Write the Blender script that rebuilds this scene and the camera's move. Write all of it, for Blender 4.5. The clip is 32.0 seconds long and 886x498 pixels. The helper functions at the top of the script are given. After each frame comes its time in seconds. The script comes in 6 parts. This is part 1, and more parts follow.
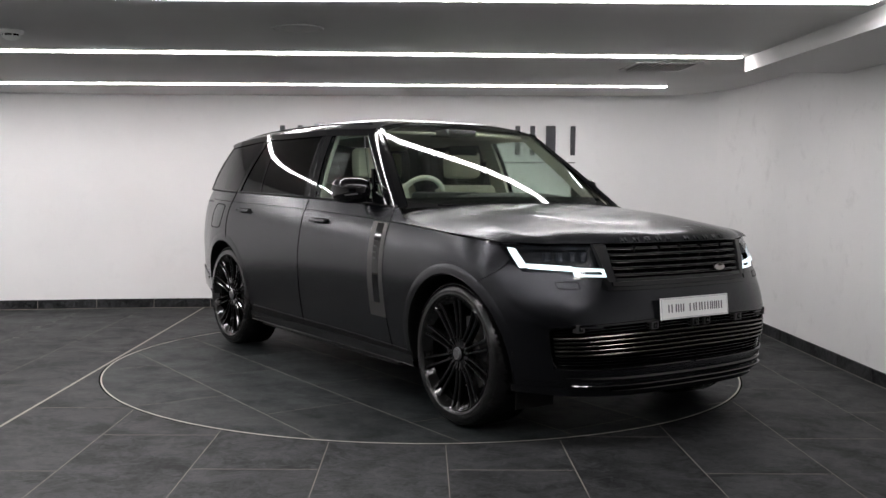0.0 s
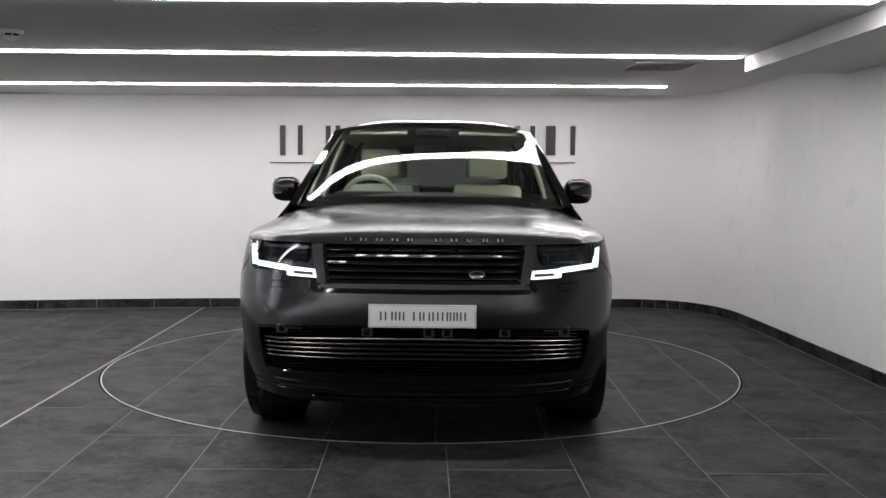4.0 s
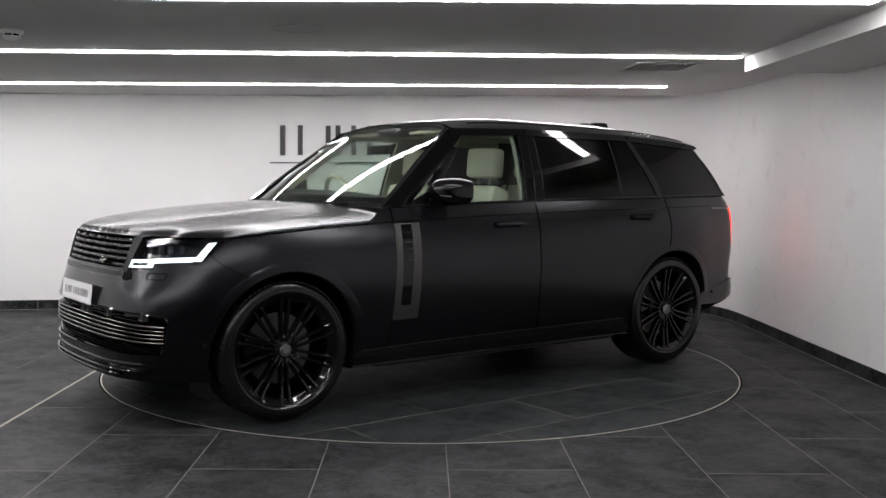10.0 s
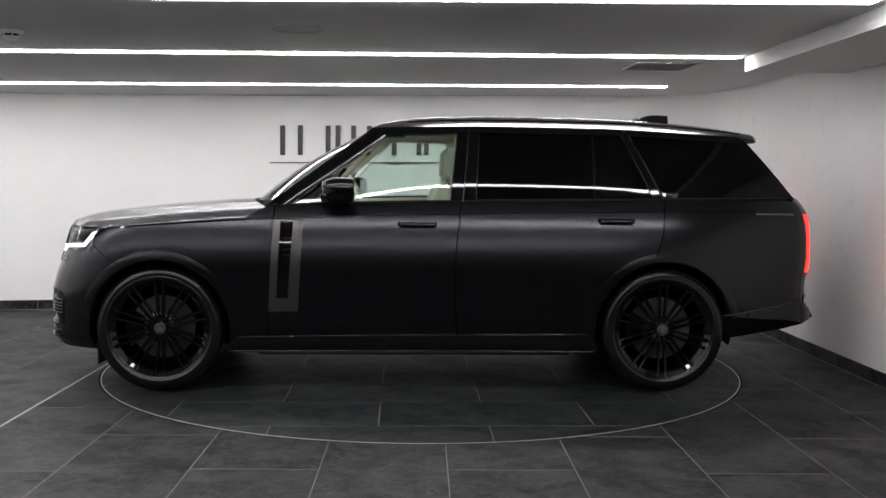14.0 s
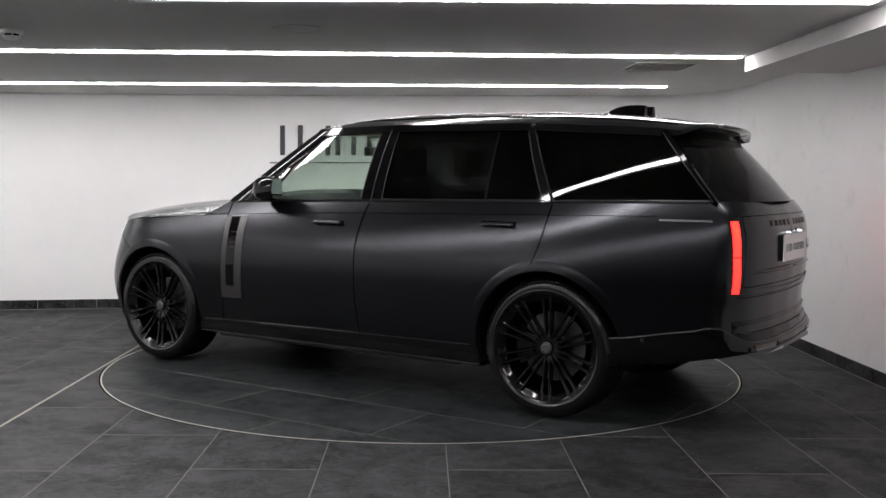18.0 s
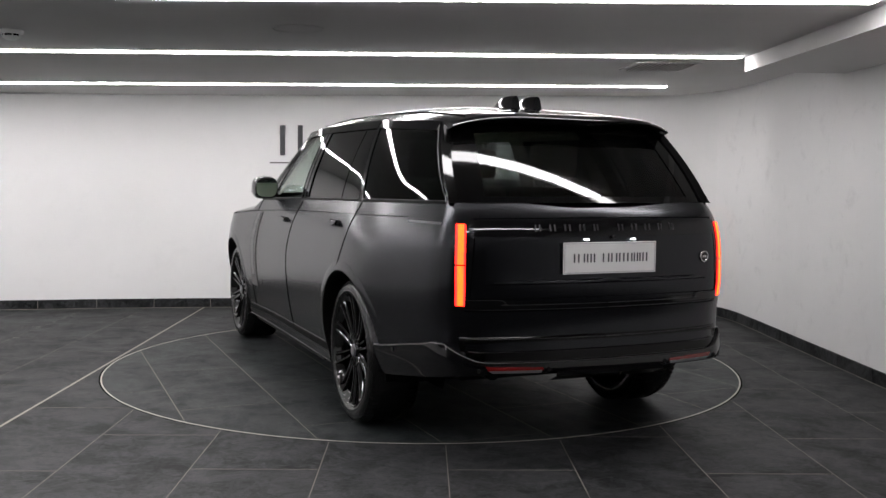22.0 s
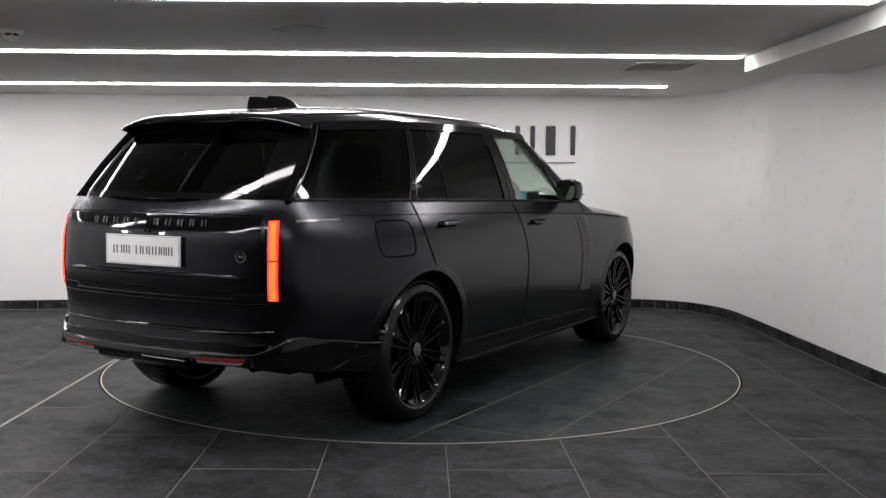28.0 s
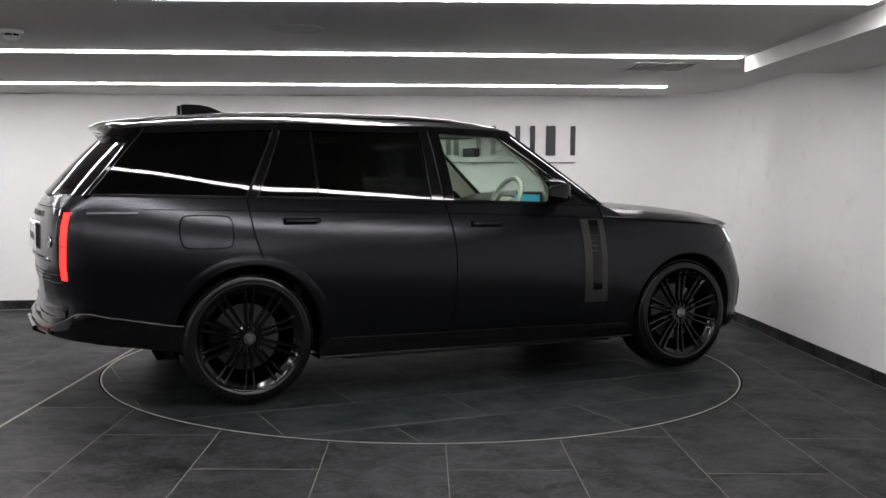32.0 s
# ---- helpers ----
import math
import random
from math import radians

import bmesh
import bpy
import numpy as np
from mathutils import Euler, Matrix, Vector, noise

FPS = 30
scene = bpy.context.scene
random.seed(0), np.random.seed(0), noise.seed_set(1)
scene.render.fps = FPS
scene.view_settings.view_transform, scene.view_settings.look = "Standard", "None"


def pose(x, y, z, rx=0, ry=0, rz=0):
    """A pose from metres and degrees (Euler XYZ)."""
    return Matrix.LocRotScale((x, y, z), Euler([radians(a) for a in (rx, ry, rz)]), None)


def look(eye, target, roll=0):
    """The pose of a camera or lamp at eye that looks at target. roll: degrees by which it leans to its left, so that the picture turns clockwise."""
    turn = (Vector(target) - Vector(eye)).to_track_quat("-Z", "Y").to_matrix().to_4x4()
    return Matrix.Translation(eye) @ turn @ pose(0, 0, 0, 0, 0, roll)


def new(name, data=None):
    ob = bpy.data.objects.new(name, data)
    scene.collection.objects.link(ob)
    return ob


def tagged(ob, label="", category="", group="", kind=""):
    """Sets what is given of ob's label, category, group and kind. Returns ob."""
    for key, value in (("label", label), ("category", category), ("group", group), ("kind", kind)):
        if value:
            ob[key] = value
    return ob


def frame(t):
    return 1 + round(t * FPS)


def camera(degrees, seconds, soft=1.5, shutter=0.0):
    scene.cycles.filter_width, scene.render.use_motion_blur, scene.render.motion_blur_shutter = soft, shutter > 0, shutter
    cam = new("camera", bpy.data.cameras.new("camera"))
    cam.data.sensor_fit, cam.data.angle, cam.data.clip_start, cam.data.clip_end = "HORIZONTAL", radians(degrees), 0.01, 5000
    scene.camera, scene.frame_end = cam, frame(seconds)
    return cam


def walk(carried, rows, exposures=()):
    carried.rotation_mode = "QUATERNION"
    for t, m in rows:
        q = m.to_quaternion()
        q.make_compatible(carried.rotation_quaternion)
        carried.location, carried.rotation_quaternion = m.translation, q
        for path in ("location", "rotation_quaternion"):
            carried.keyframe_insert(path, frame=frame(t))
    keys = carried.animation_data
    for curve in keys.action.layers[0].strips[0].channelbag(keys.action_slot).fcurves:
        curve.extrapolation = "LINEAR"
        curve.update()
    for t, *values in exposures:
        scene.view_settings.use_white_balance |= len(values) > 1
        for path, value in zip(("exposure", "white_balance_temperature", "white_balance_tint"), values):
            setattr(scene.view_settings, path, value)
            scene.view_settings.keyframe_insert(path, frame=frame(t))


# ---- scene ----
# ---------------------------------------------------------------- camera
cam = camera(48.237, 32.0, soft=1.5)
EYE = (0.0, -7.2574, 1.3565)
CAM_POSE = look(EYE, (EYE[0] + 0.019651, EYE[1] + 0.997331, EYE[2] - 0.070324), roll=0.5395)
walk(cam, [(0.0, CAM_POSE), (32.0, CAM_POSE)], exposures=[(0.0, 0.0), (32.0, 0.0)])

# ---------------------------------------------------------------- world
world = bpy.data.worlds.new("world")
world.use_nodes = True
scene.world = world
world.node_tree.nodes["Background"].inputs[0].default_value = (0.02, 0.02, 0.022, 1)
world.node_tree.nodes["Background"].inputs[1].default_value = 0.2
STRIP_POWER = 42.5


# ---------------------------------------------------------------- materials
def nodes_of(name):
    m = bpy.data.materials.new(name)
    m.use_nodes = True
    nt = m.node_tree
    return m, nt, nt.nodes["Principled BSDF"]


def add(nt, kind, **inputs):
    n = nt.nodes.new(kind)
    for k, v in inputs.items():
        n.inputs[k.replace("_", " ")].default_value = v
    return n


def plain(name, color, rough=0.5, metal=0.0, coat=0.0, coat_rough=0.05, bump=0.0, scale=400.0, vary=0.0, ior=1.5, spec=0.5, coat_ior=1.5):
    """A surface with fine grain in its roughness and relief."""
    m, nt, b = nodes_of(name)
    b.inputs["Base Color"].default_value = (*color, 1)
    b.inputs["Roughness"].default_value = rough
    b.inputs["Metallic"].default_value = metal
    b.inputs["Coat Weight"].default_value = coat
    b.inputs["Coat Roughness"].default_value = coat_rough
    b.inputs["IOR"].default_value = ior
    b.inputs["Coat IOR"].default_value = coat_ior
    b.inputs["Specular IOR Level"].default_value = spec
    tc = nt.nodes.new("ShaderNodeTexCoord")
    if bump or vary:
        nz = add(nt, "ShaderNodeTexNoise", Scale=scale, Detail=4.0)
        nt.links.new(tc.outputs["Object"], nz.inputs["Vector"])
        if bump:
            bp = add(nt, "ShaderNodeBump", Strength=bump, Distance=0.002)
            nt.links.new(nz.outputs["Fac"], bp.inputs["Height"])
            nt.links.new(bp.outputs["Normal"], b.inputs["Normal"])
        if vary:
            n2 = add(nt, "ShaderNodeTexNoise", Scale=scale * 0.03, Detail=6.0)
            nt.links.new(tc.outputs["Object"], n2.inputs["Vector"])
            mr = nt.nodes.new("ShaderNodeMapRange")
            mr.inputs["To Min"].default_value, mr.inputs["To Max"].default_value = max(rough - vary, 0.02), rough + vary
            nt.links.new(n2.outputs["Fac"], mr.inputs["Value"])
            nt.links.new(mr.outputs["Result"], b.inputs["Roughness"])
    return m


def glowing(name, color, strength):
    m, nt, b = nodes_of(name)
    b.inputs["Base Color"].default_value = (*color, 1)
    b.inputs["Emission Color"].default_value = (*color, 1)
    b.inputs["Emission Strength"].default_value = strength
    return m


def pane(name, tint, base=0.04, rough=0.0):
    """Thin glass: tinted see-through, with a mirror gloss that grows at low angles."""
    m, nt, b = nodes_of(name)
    nt.nodes.remove(b)
    out = nt.nodes["Material Output"]
    tr = add(nt, "ShaderNodeBsdfTransparent", Color=(*tint, 1))
    gl = add(nt, "ShaderNodeBsdfGlossy", Roughness=rough)
    lw = add(nt, "ShaderNodeLayerWeight", Blend=0.5)
    pw = nt.nodes.new("ShaderNodeMath")
    pw.operation = "POWER"
    pw.inputs[1].default_value = 5.0
    ma = nt.nodes.new("ShaderNodeMath")
    ma.operation = "MULTIPLY_ADD"
    ma.inputs[1].default_value, ma.inputs[2].default_value = 1 - base, base
    mx = nt.nodes.new("ShaderNodeMixShader")
    nt.links.new(lw.outputs["Facing"], pw.inputs[0])
    nt.links.new(pw.outputs[0], ma.inputs[0])
    nt.links.new(ma.outputs[0], mx.inputs[0])
    nt.links.new(tr.outputs[0], mx.inputs[1])
    nt.links.new(gl.outputs[0], mx.inputs[2])
    nt.links.new(mx.outputs[0], out.inputs["Surface"])
    return m


def slate(name, dark, light, rough):
    m, nt, b = nodes_of(name)
    tc = nt.nodes.new("ShaderNodeTexCoord")
    oi = nt.nodes.new("ShaderNodeObjectInfo")
    mp = nt.nodes.new("ShaderNodeVectorMath")
    mp.operation = "ADD"
    sc = nt.nodes.new("ShaderNodeVectorMath")
    sc.operation = "SCALE"
    sc.inputs[3].default_value = 40.0
    cx = nt.nodes.new("ShaderNodeCombineXYZ")
    nt.links.new(oi.outputs["Random"], cx.inputs[0])
    nt.links.new(oi.outputs["Random"], cx.inputs[1])
    nt.links.new(cx.outputs[0], sc.inputs[0])
    nt.links.new(tc.outputs["Object"], mp.inputs[0])
    nt.links.new(sc.outputs[0], mp.inputs[1])
    big = add(nt, "ShaderNodeTexNoise", Scale=3.0, Detail=8.0, Roughness=0.62, Distortion=0.5)
    fine = add(nt, "ShaderNodeTexNoise", Scale=34.0, Detail=8.0, Roughness=0.72, Distortion=0.3)
    for n in (big, fine):
        nt.links.new(mp.outputs[0], n.inputs["Vector"])
    mul = nt.nodes.new("ShaderNodeMath")
    mul.operation = "MULTIPLY"
    nt.links.new(big.outputs["Fac"], mul.inputs[0])
    nt.links.new(fine.outputs["Fac"], mul.inputs[1])
    ramp = nt.nodes.new("ShaderNodeValToRGB")
    ramp.color_ramp.elements[0].position, ramp.color_ramp.elements[1].position = 0.14, 0.40
    ramp.color_ramp.elements[0].color, ramp.color_ramp.elements[1].color = (*dark, 1), (*light, 1)
    nt.links.new(mul.outputs[0], ramp.inputs[0])
    # pale mineral veins and scuffs
    vein = add(nt, "ShaderNodeTexNoise", Scale=9.0, Detail=10.0, Roughness=0.78, Distortion=1.2)
    nt.links.new(mp.outputs[0], vein.inputs["Vector"])
    vr = nt.nodes.new("ShaderNodeValToRGB")
    vr.color_ramp.elements[0].position, vr.color_ramp.elements[1].position = 0.60, 0.74
    nt.links.new(vein.outputs["Fac"], vr.inputs[0])
    mixc = nt.nodes.new("ShaderNodeMix")
    mixc.data_type = "RGBA"
    nt.links.new(vr.outputs[0], mixc.inputs[0])
    nt.links.new(ramp.outputs[0], mixc.inputs[6])
    mixc.inputs[7].default_value = tuple(1.9 * c for c in light) + (1,)
    # flaked patches with crisp edges
    flake = add(nt, "ShaderNodeTexNoise", Scale=8.5, Detail=12.0, Roughness=0.66, Distortion=0.8)
    nt.links.new(mp.outputs[0], flake.inputs["Vector"])
    cl = nt.nodes.new("ShaderNodeValToRGB")
    cl.color_ramp.elements[0].position, cl.color_ramp.elements[1].position = 0.535, 0.55
    nt.links.new(flake.outputs["Fac"], cl.inputs[0])
    clm = nt.nodes.new("ShaderNodeMath")
    clm.operation = "MULTIPLY"
    clm.inputs[1].default_value = 0.30
    nt.links.new(cl.outputs[0], clm.inputs[0])
    mixf = nt.nodes.new("ShaderNodeMix")
    mixf.data_type = "RGBA"
    nt.links.new(clm.outputs[0], mixf.inputs[0])
    nt.links.new(mixc.outputs[2], mixf.inputs[6])
    mixf.inputs[7].default_value = tuple(1.15 * c for c in light) + (1,)
    edge = nt.nodes.new("ShaderNodeValToRGB")
    cr = edge.color_ramp
    cr.elements[0].position, cr.elements[1].position = 0.522, 0.552
    cr.elements[0].color = cr.elements[1].color = (0, 0, 0, 1)
    cr.elements.new(0.537).color = (0.75, 0.75, 0.75, 1)
    nt.links.new(flake.outputs["Fac"], edge.inputs[0])
    mixe = nt.nodes.new("ShaderNodeMix")
    mixe.data_type = "RGBA"
    nt.links.new(edge.outputs[0], mixe.inputs[0])
    nt.links.new(mixf.outputs[2], mixe.inputs[6])
    mixe.inputs[7].default_value = tuple(1.9 * c for c in light) + (1,)
    var = nt.nodes.new("ShaderNodeHueSaturation")
    mr = nt.nodes.new("ShaderNodeMapRange")
    mr.inputs["To Min"].default_value, mr.inputs["To Max"].default_value = 0.8, 1.2
    nt.links.new(oi.outputs["Random"], mr.inputs["Value"])
    nt.links.new(mr.outputs["Result"], var.inputs["Value"])
    nt.links.new(mixe.outputs[2], var.inputs["Color"])
    nt.links.new(var.outputs[0], b.inputs["Base Color"])
    rr = nt.nodes.new("ShaderNodeMapRange")
    rr.inputs["To Min"].default_value, rr.inputs["To Max"].default_value = rough - 0.12, rough + 0.15
    nt.links.new(fine.outputs["Fac"], rr.inputs["Value"])
    nt.links.new(rr.outputs["Result"], b.inputs["Roughness"])
    bp = add(nt, "ShaderNodeBump", Strength=0.55, Distance=0.008)
    hs = nt.nodes.new("ShaderNodeMath")
    hs.operation = "MULTIPLY_ADD"
    hs.inputs[1].default_value = 0.05
    nt.links.new(cl.outputs[0], hs.inputs[0])
    nt.links.new(mul.outputs[0], hs.inputs[2])
    nt.links.new(hs.outputs[0], bp.inputs["Height"])
    nt.links.new(bp.outputs["Normal"], b.inputs["Normal"])
    sp = nt.nodes.new("ShaderNodeMapRange")
    sp.inputs["From Min"].default_value, sp.inputs["From Max"].default_value = 0.17, 0.36
    sp.inputs["To Min"].default_value, sp.inputs["To Max"].default_value = 0.10, 0.36
    spa = nt.nodes.new("ShaderNodeMath")
    spa.operation = "MULTIPLY_ADD"
    spa.inputs[1].default_value = 0.035
    nt.links.new(cl.outputs[0], spa.inputs[0])
    nt.links.new(mul.outputs[0], spa.inputs[2])
    nt.links.new(spa.outputs[0], sp.inputs["Value"])
    nt.links.new(sp.outputs["Result"], b.inputs["Specular IOR Level"])
    return m


def plaster(name, color, stains=0.0):
    m, nt, b = nodes_of(name)
    b.inputs["Roughness"].default_value = 0.85
    tc = nt.nodes.new("ShaderNodeTexCoord")
    n1 = add(nt, "ShaderNodeTexNoise", Scale=1.3, Detail=6.0, Roughness=0.6)
    n2 = add(nt, "ShaderNodeTexNoise", Scale=4.5, Detail=9.0, Roughness=0.72, Distortion=0.4)
    n3 = add(nt, "ShaderNodeTexNoise", Scale=160.0, Detail=3.0)
    for n in (n1, n2, n3):
        nt.links.new(tc.outputs["Object"], n.inputs["Vector"])
    r = nt.nodes.new("ShaderNodeValToRGB")
    r.color_ramp.elements[0].position, r.color_ramp.elements[1].position = 0.56, 0.80
    nt.links.new(n2.outputs["Fac"], r.inputs[0])
    ml = nt.nodes.new("ShaderNodeMath")
    ml.operation = "MULTIPLY"
    ml.inputs[1].default_value = stains
    nt.links.new(r.outputs[0], ml.inputs[0])
    mixc = nt.nodes.new("ShaderNodeMix")
    mixc.data_type = "RGBA"
    nt.links.new(ml.outputs[0], mixc.inputs[0])
    mixc.inputs[6].default_value = (*color, 1)
    mixc.inputs[7].default_value = tuple(0.55 * c for c in color) + (1,)
    # sparse dark scuff marks, longer than wide
    st = nt.nodes.new("ShaderNodeMapping")
    st.inputs["Scale"].default_value = (1.0, 1.0, 0.45)
    nt.links.new(tc.outputs["Object"], st.inputs["Vector"])
    n4 = add(nt, "ShaderNodeTexNoise", Scale=15.0, Detail=5.0, Roughness=0.6, Distortion=1.8)
    nt.links.new(st.outputs[0], n4.inputs["Vector"])
    sr = nt.nodes.new("ShaderNodeValToRGB")
    sr.color_ramp.elements[0].position, sr.color_ramp.elements[1].position = 0.77, 0.82
    nt.links.new(n4.outputs["Fac"], sr.inputs[0])
    sm = nt.nodes.new("ShaderNodeMath")
    sm.operation = "MULTIPLY"
    sm.inputs[1].default_value = min(1.0, stains * 1.1)
    nt.links.new(sr.outputs[0], sm.inputs[0])
    mixs = nt.nodes.new("ShaderNodeMix")
    mixs.data_type = "RGBA"
    nt.links.new(sm.outputs[0], mixs.inputs[0])
    nt.links.new(mixc.outputs[2], mixs.inputs[6])
    mixs.inputs[7].default_value = tuple(0.30 * c for c in color) + (1,)
    hs = nt.nodes.new("ShaderNodeHueSaturation")
    mr = nt.nodes.new("ShaderNodeMapRange")
    mr.inputs["To Min"].default_value, mr.inputs["To Max"].default_value = 0.93, 1.05
    nt.links.new(n1.outputs["Fac"], mr.inputs["Value"])
    nt.links.new(mr.outputs["Result"], hs.inputs["Value"])
    nt.links.new(mixs.outputs[2], hs.inputs["Color"])
    nt.links.new(hs.outputs[0], b.inputs["Base Color"])
    bp = add(nt, "ShaderNodeBump", Strength=0.12, Distance=0.003)
    nt.links.new(n3.outputs["Fac"], bp.inputs["Height"])
    nt.links.new(bp.outputs["Normal"], b.inputs["Normal"])
    return m


M_WALL = plaster("white_plaster", (0.78, 0.775, 0.77), 0.12)
M_WALL_WORN = plaster("scuffed_white_plaster", (0.78, 0.775, 0.77), 0.42)
M_DARKWALL = plaster("dark_grey_plaster", (0.08, 0.08, 0.085), 0.1)
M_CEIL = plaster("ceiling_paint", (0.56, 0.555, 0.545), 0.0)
M_TILE = slate("slate_tile", (0.004, 0.0043, 0.0046), (0.028, 0.0294, 0.031), 0.55)
M_TTILE = slate("slate_tile_turntable", (0.004, 0.0052, 0.0056), (0.021, 0.025, 0.026), 0.50)
M_GROUT = plain("grout", (0.24, 0.22, 0.192), 0.9, bump=0.3, scale=300)
M_BRASS = plain("threshold_strip", (0.34, 0.30, 0.25), 0.45, 0.6)
M_RIM = plain("turntable_edge", (0.60, 0.56, 0.50), 0.45, 0.7)
M_DARKGAP = plain("gap_black", (0.001, 0.001, 0.001), 1.0, spec=0.02)
M_STRIP = glowing("led_diffuser", (1.0, 0.97, 0.985), STRIP_POWER)
M_SIGN = plain("sign_grey", (0.045, 0.045, 0.05), 0.5, 0.2)
M_VENT = plain("vent_grey", (0.55, 0.55, 0.54), 0.5)
M_VENTBACK = plain("vent_shade_grey", (0.27, 0.27, 0.262), 0.6)
M_WHITEPLASTIC = plain("white_plastic", (0.7, 0.7, 0.68), 0.4)

M_MATTE = plain("satin_black_paint", (0.002, 0.0022, 0.0027), 0.25, coat=0.8, coat_rough=0.05, scale=300, ior=1.47, coat_ior=1.035)
M_MATTE.node_tree.nodes["Principled BSDF"].inputs["Specular Tint"].default_value = (0.90, 0.92, 1.0, 1)
M_GLOSS = plain("gloss_black", (0.003, 0.003, 0.0035), 0.05, ior=1.46)
M_ROOF = plain("black_roof_paint", (0.003, 0.003, 0.0035), 0.14, ior=1.45)
M_FRIT = plain("glass_edge_black", (0.002, 0.002, 0.002), 0.05, ior=1.3)
M_SATIN = plain("dark_satin_metal", (0.080, 0.077, 0.076), 0.36, 0.8)
M_TRIM_GLINT = plain("window_trim_glint_grey", (0.05, 0.05, 0.051), 0.34, 0.7)
M_CHROME = plain("dark_chrome", (0.35, 0.33, 0.31), 0.16, 1.0)
M_CLAD = plain("black_trim", (0.006, 0.006, 0.006), 0.6, bump=0.03, scale=900, spec=0.12)
M_TYRE = plain("tyre_rubber", (0.005, 0.005, 0.005), 0.24, bump=0.05, scale=250, vary=0.08, spec=0.42)
M_WHEEL = plain("gloss_black_alloy", (0.003, 0.003, 0.003), 0.07, ior=1.5)
M_DISC = plain("brake_disc_steel", (0.16, 0.155, 0.15), 0.35, 0.9)
M_CAP = plain("wheel_cap_grey", (0.20, 0.20, 0.205), 0.3, 0.8)
M_UNDER = plain("underbody_black", (0.004, 0.004, 0.004), 0.9, spec=0.1)
M_CLEAR = pane("clear_glass", (0.88, 0.94, 0.91))
M_SCREEN = pane("windscreen_glass", (0.82, 0.86, 0.82))
M_PRIVACY = pane("privacy_glass", (0.145, 0.15, 0.15))
M_LENS = pane("lamp_lens", (0.92, 0.93, 0.94))
M_DRL = glowing("daylight_lamp", (0.80, 0.94, 1.0), 1.08)
M_TAIL = glowing("tail_lamp_red", (1.0, 0.016, 0.014), 4.5)
M_REARGLASS = pane("rear_window_glass", (0.36, 0.37, 0.37))
M_TAIL_HOT = glowing("tail_lamp_amber", (1.0, 0.115, 0.006), 4.5)
M_REFLECTOR = plain("red_reflector", (0.13, 0.008, 0.008), 0.2, coat=0.6)
M_PLATE = plain("white_plate", (0.88, 0.88, 0.87), 0.3, coat=1.0, coat_rough=0.03)
M_PLATE_RIM = plain("plate_rim_grey", (0.45, 0.45, 0.46), 0.3)
M_PLATE_INK = plain("plate_ink", (0.09, 0.09, 0.10), 0.5)
M_CREAM = plain("cream_leather", (0.62, 0.585, 0.49), 0.5, bump=0.12, scale=500)
M_CABIN = plain("dark_cabin_trim", (0.02, 0.021, 0.023), 0.55, bump=0.1, scale=600)
M_HEADLINER = plain("cream_headliner", (0.58, 0.55, 0.47), 0.9)
M_SCREEN_BLUE = glowing("dashboard_display", (0.05, 0.33, 0.48), 0.35)
M_PLATE_LAMP = glowing("plate_lamp", (0.9, 0.95, 1.0), 3.0)


# ---------------------------------------------------------------- mesh helpers
def face_outward(me, centre=None):
    """Turns all faces outward; an open sheet faces away from the point that centre() gives."""
    bm = bmesh.new()
    bm.from_mesh(me)
    bmesh.ops.recalc_face_normals(bm, faces=bm.faces)
    if centre and any(len(e.link_faces) == 1 for e in bm.edges):
        total = 0.0
        for f in bm.faces:
            c = f.calc_center_median()
            total += f.calc_area() * f.normal.dot(c - centre(c))
        if total < 0:
            bmesh.ops.reverse_faces(bm, faces=bm.faces)
    bm.to_mesh(me)
    bm.free()


def mesh_ob(name, verts, faces, material, parent=None, label="", smooth=False, centre=None):
    me = bpy.data.meshes.new(name)
    me.from_pydata([tuple(map(float, v)) for v in verts], [], faces)
    face_outward(me, centre)
    me.materials.append(material)
    if smooth:
        me.polygons.foreach_set("use_smooth", [True] * len(me.polygons))
        me.set_sharp_from_angle(angle=radians(38))
    me.update()
    ob = new(name, me)
    if parent:
        ob.parent = parent
    if label:
        ob["label"] = label
    return ob


def part(name, bm, material, parent, label="", smooth=False):
    """Links a bmesh as one mesh object under a thing or a part."""
    me = bpy.data.meshes.new(name)
    bm.normal_update()
    bm.to_mesh(me)
    bm.free()
    me.materials.append(material)
    if smooth:
        me.polygons.foreach_set("use_smooth", [True] * len(me.polygons))
        me.set_sharp_from_angle(angle=radians(38))
    ob = new(name, me)
    if parent:
        ob.parent = parent
    if label:
        ob["label"] = label
    return ob


def box_bm(x0, x1, y0, y1, z0, z1, bevel=0.0, seg=2):
    bm = bmesh.new()
    bmesh.ops.create_cube(bm, size=1.0)
    for v in bm.verts:
        v.co = Vector((x0 if v.co.x < 0 else x1, y0 if v.co.y < 0 else y1, z0 if v.co.z < 0 else z1))
    if bevel:
        bmesh.ops.bevel(bm, geom=list(bm.edges), offset=bevel, segments=seg, affect="EDGES", profile=0.7)
    return bm


def grid_faces(n, m, closed_m=False):
    """Quads of an n by m grid of points, row by row."""
    f = []
    for i in range(n - 1):
        for j in range(m if closed_m else m - 1):
            k = (j + 1) % m
            f.append((i * m + j, i * m + k, (i + 1) * m + k, (i + 1) * m + j))
    return f


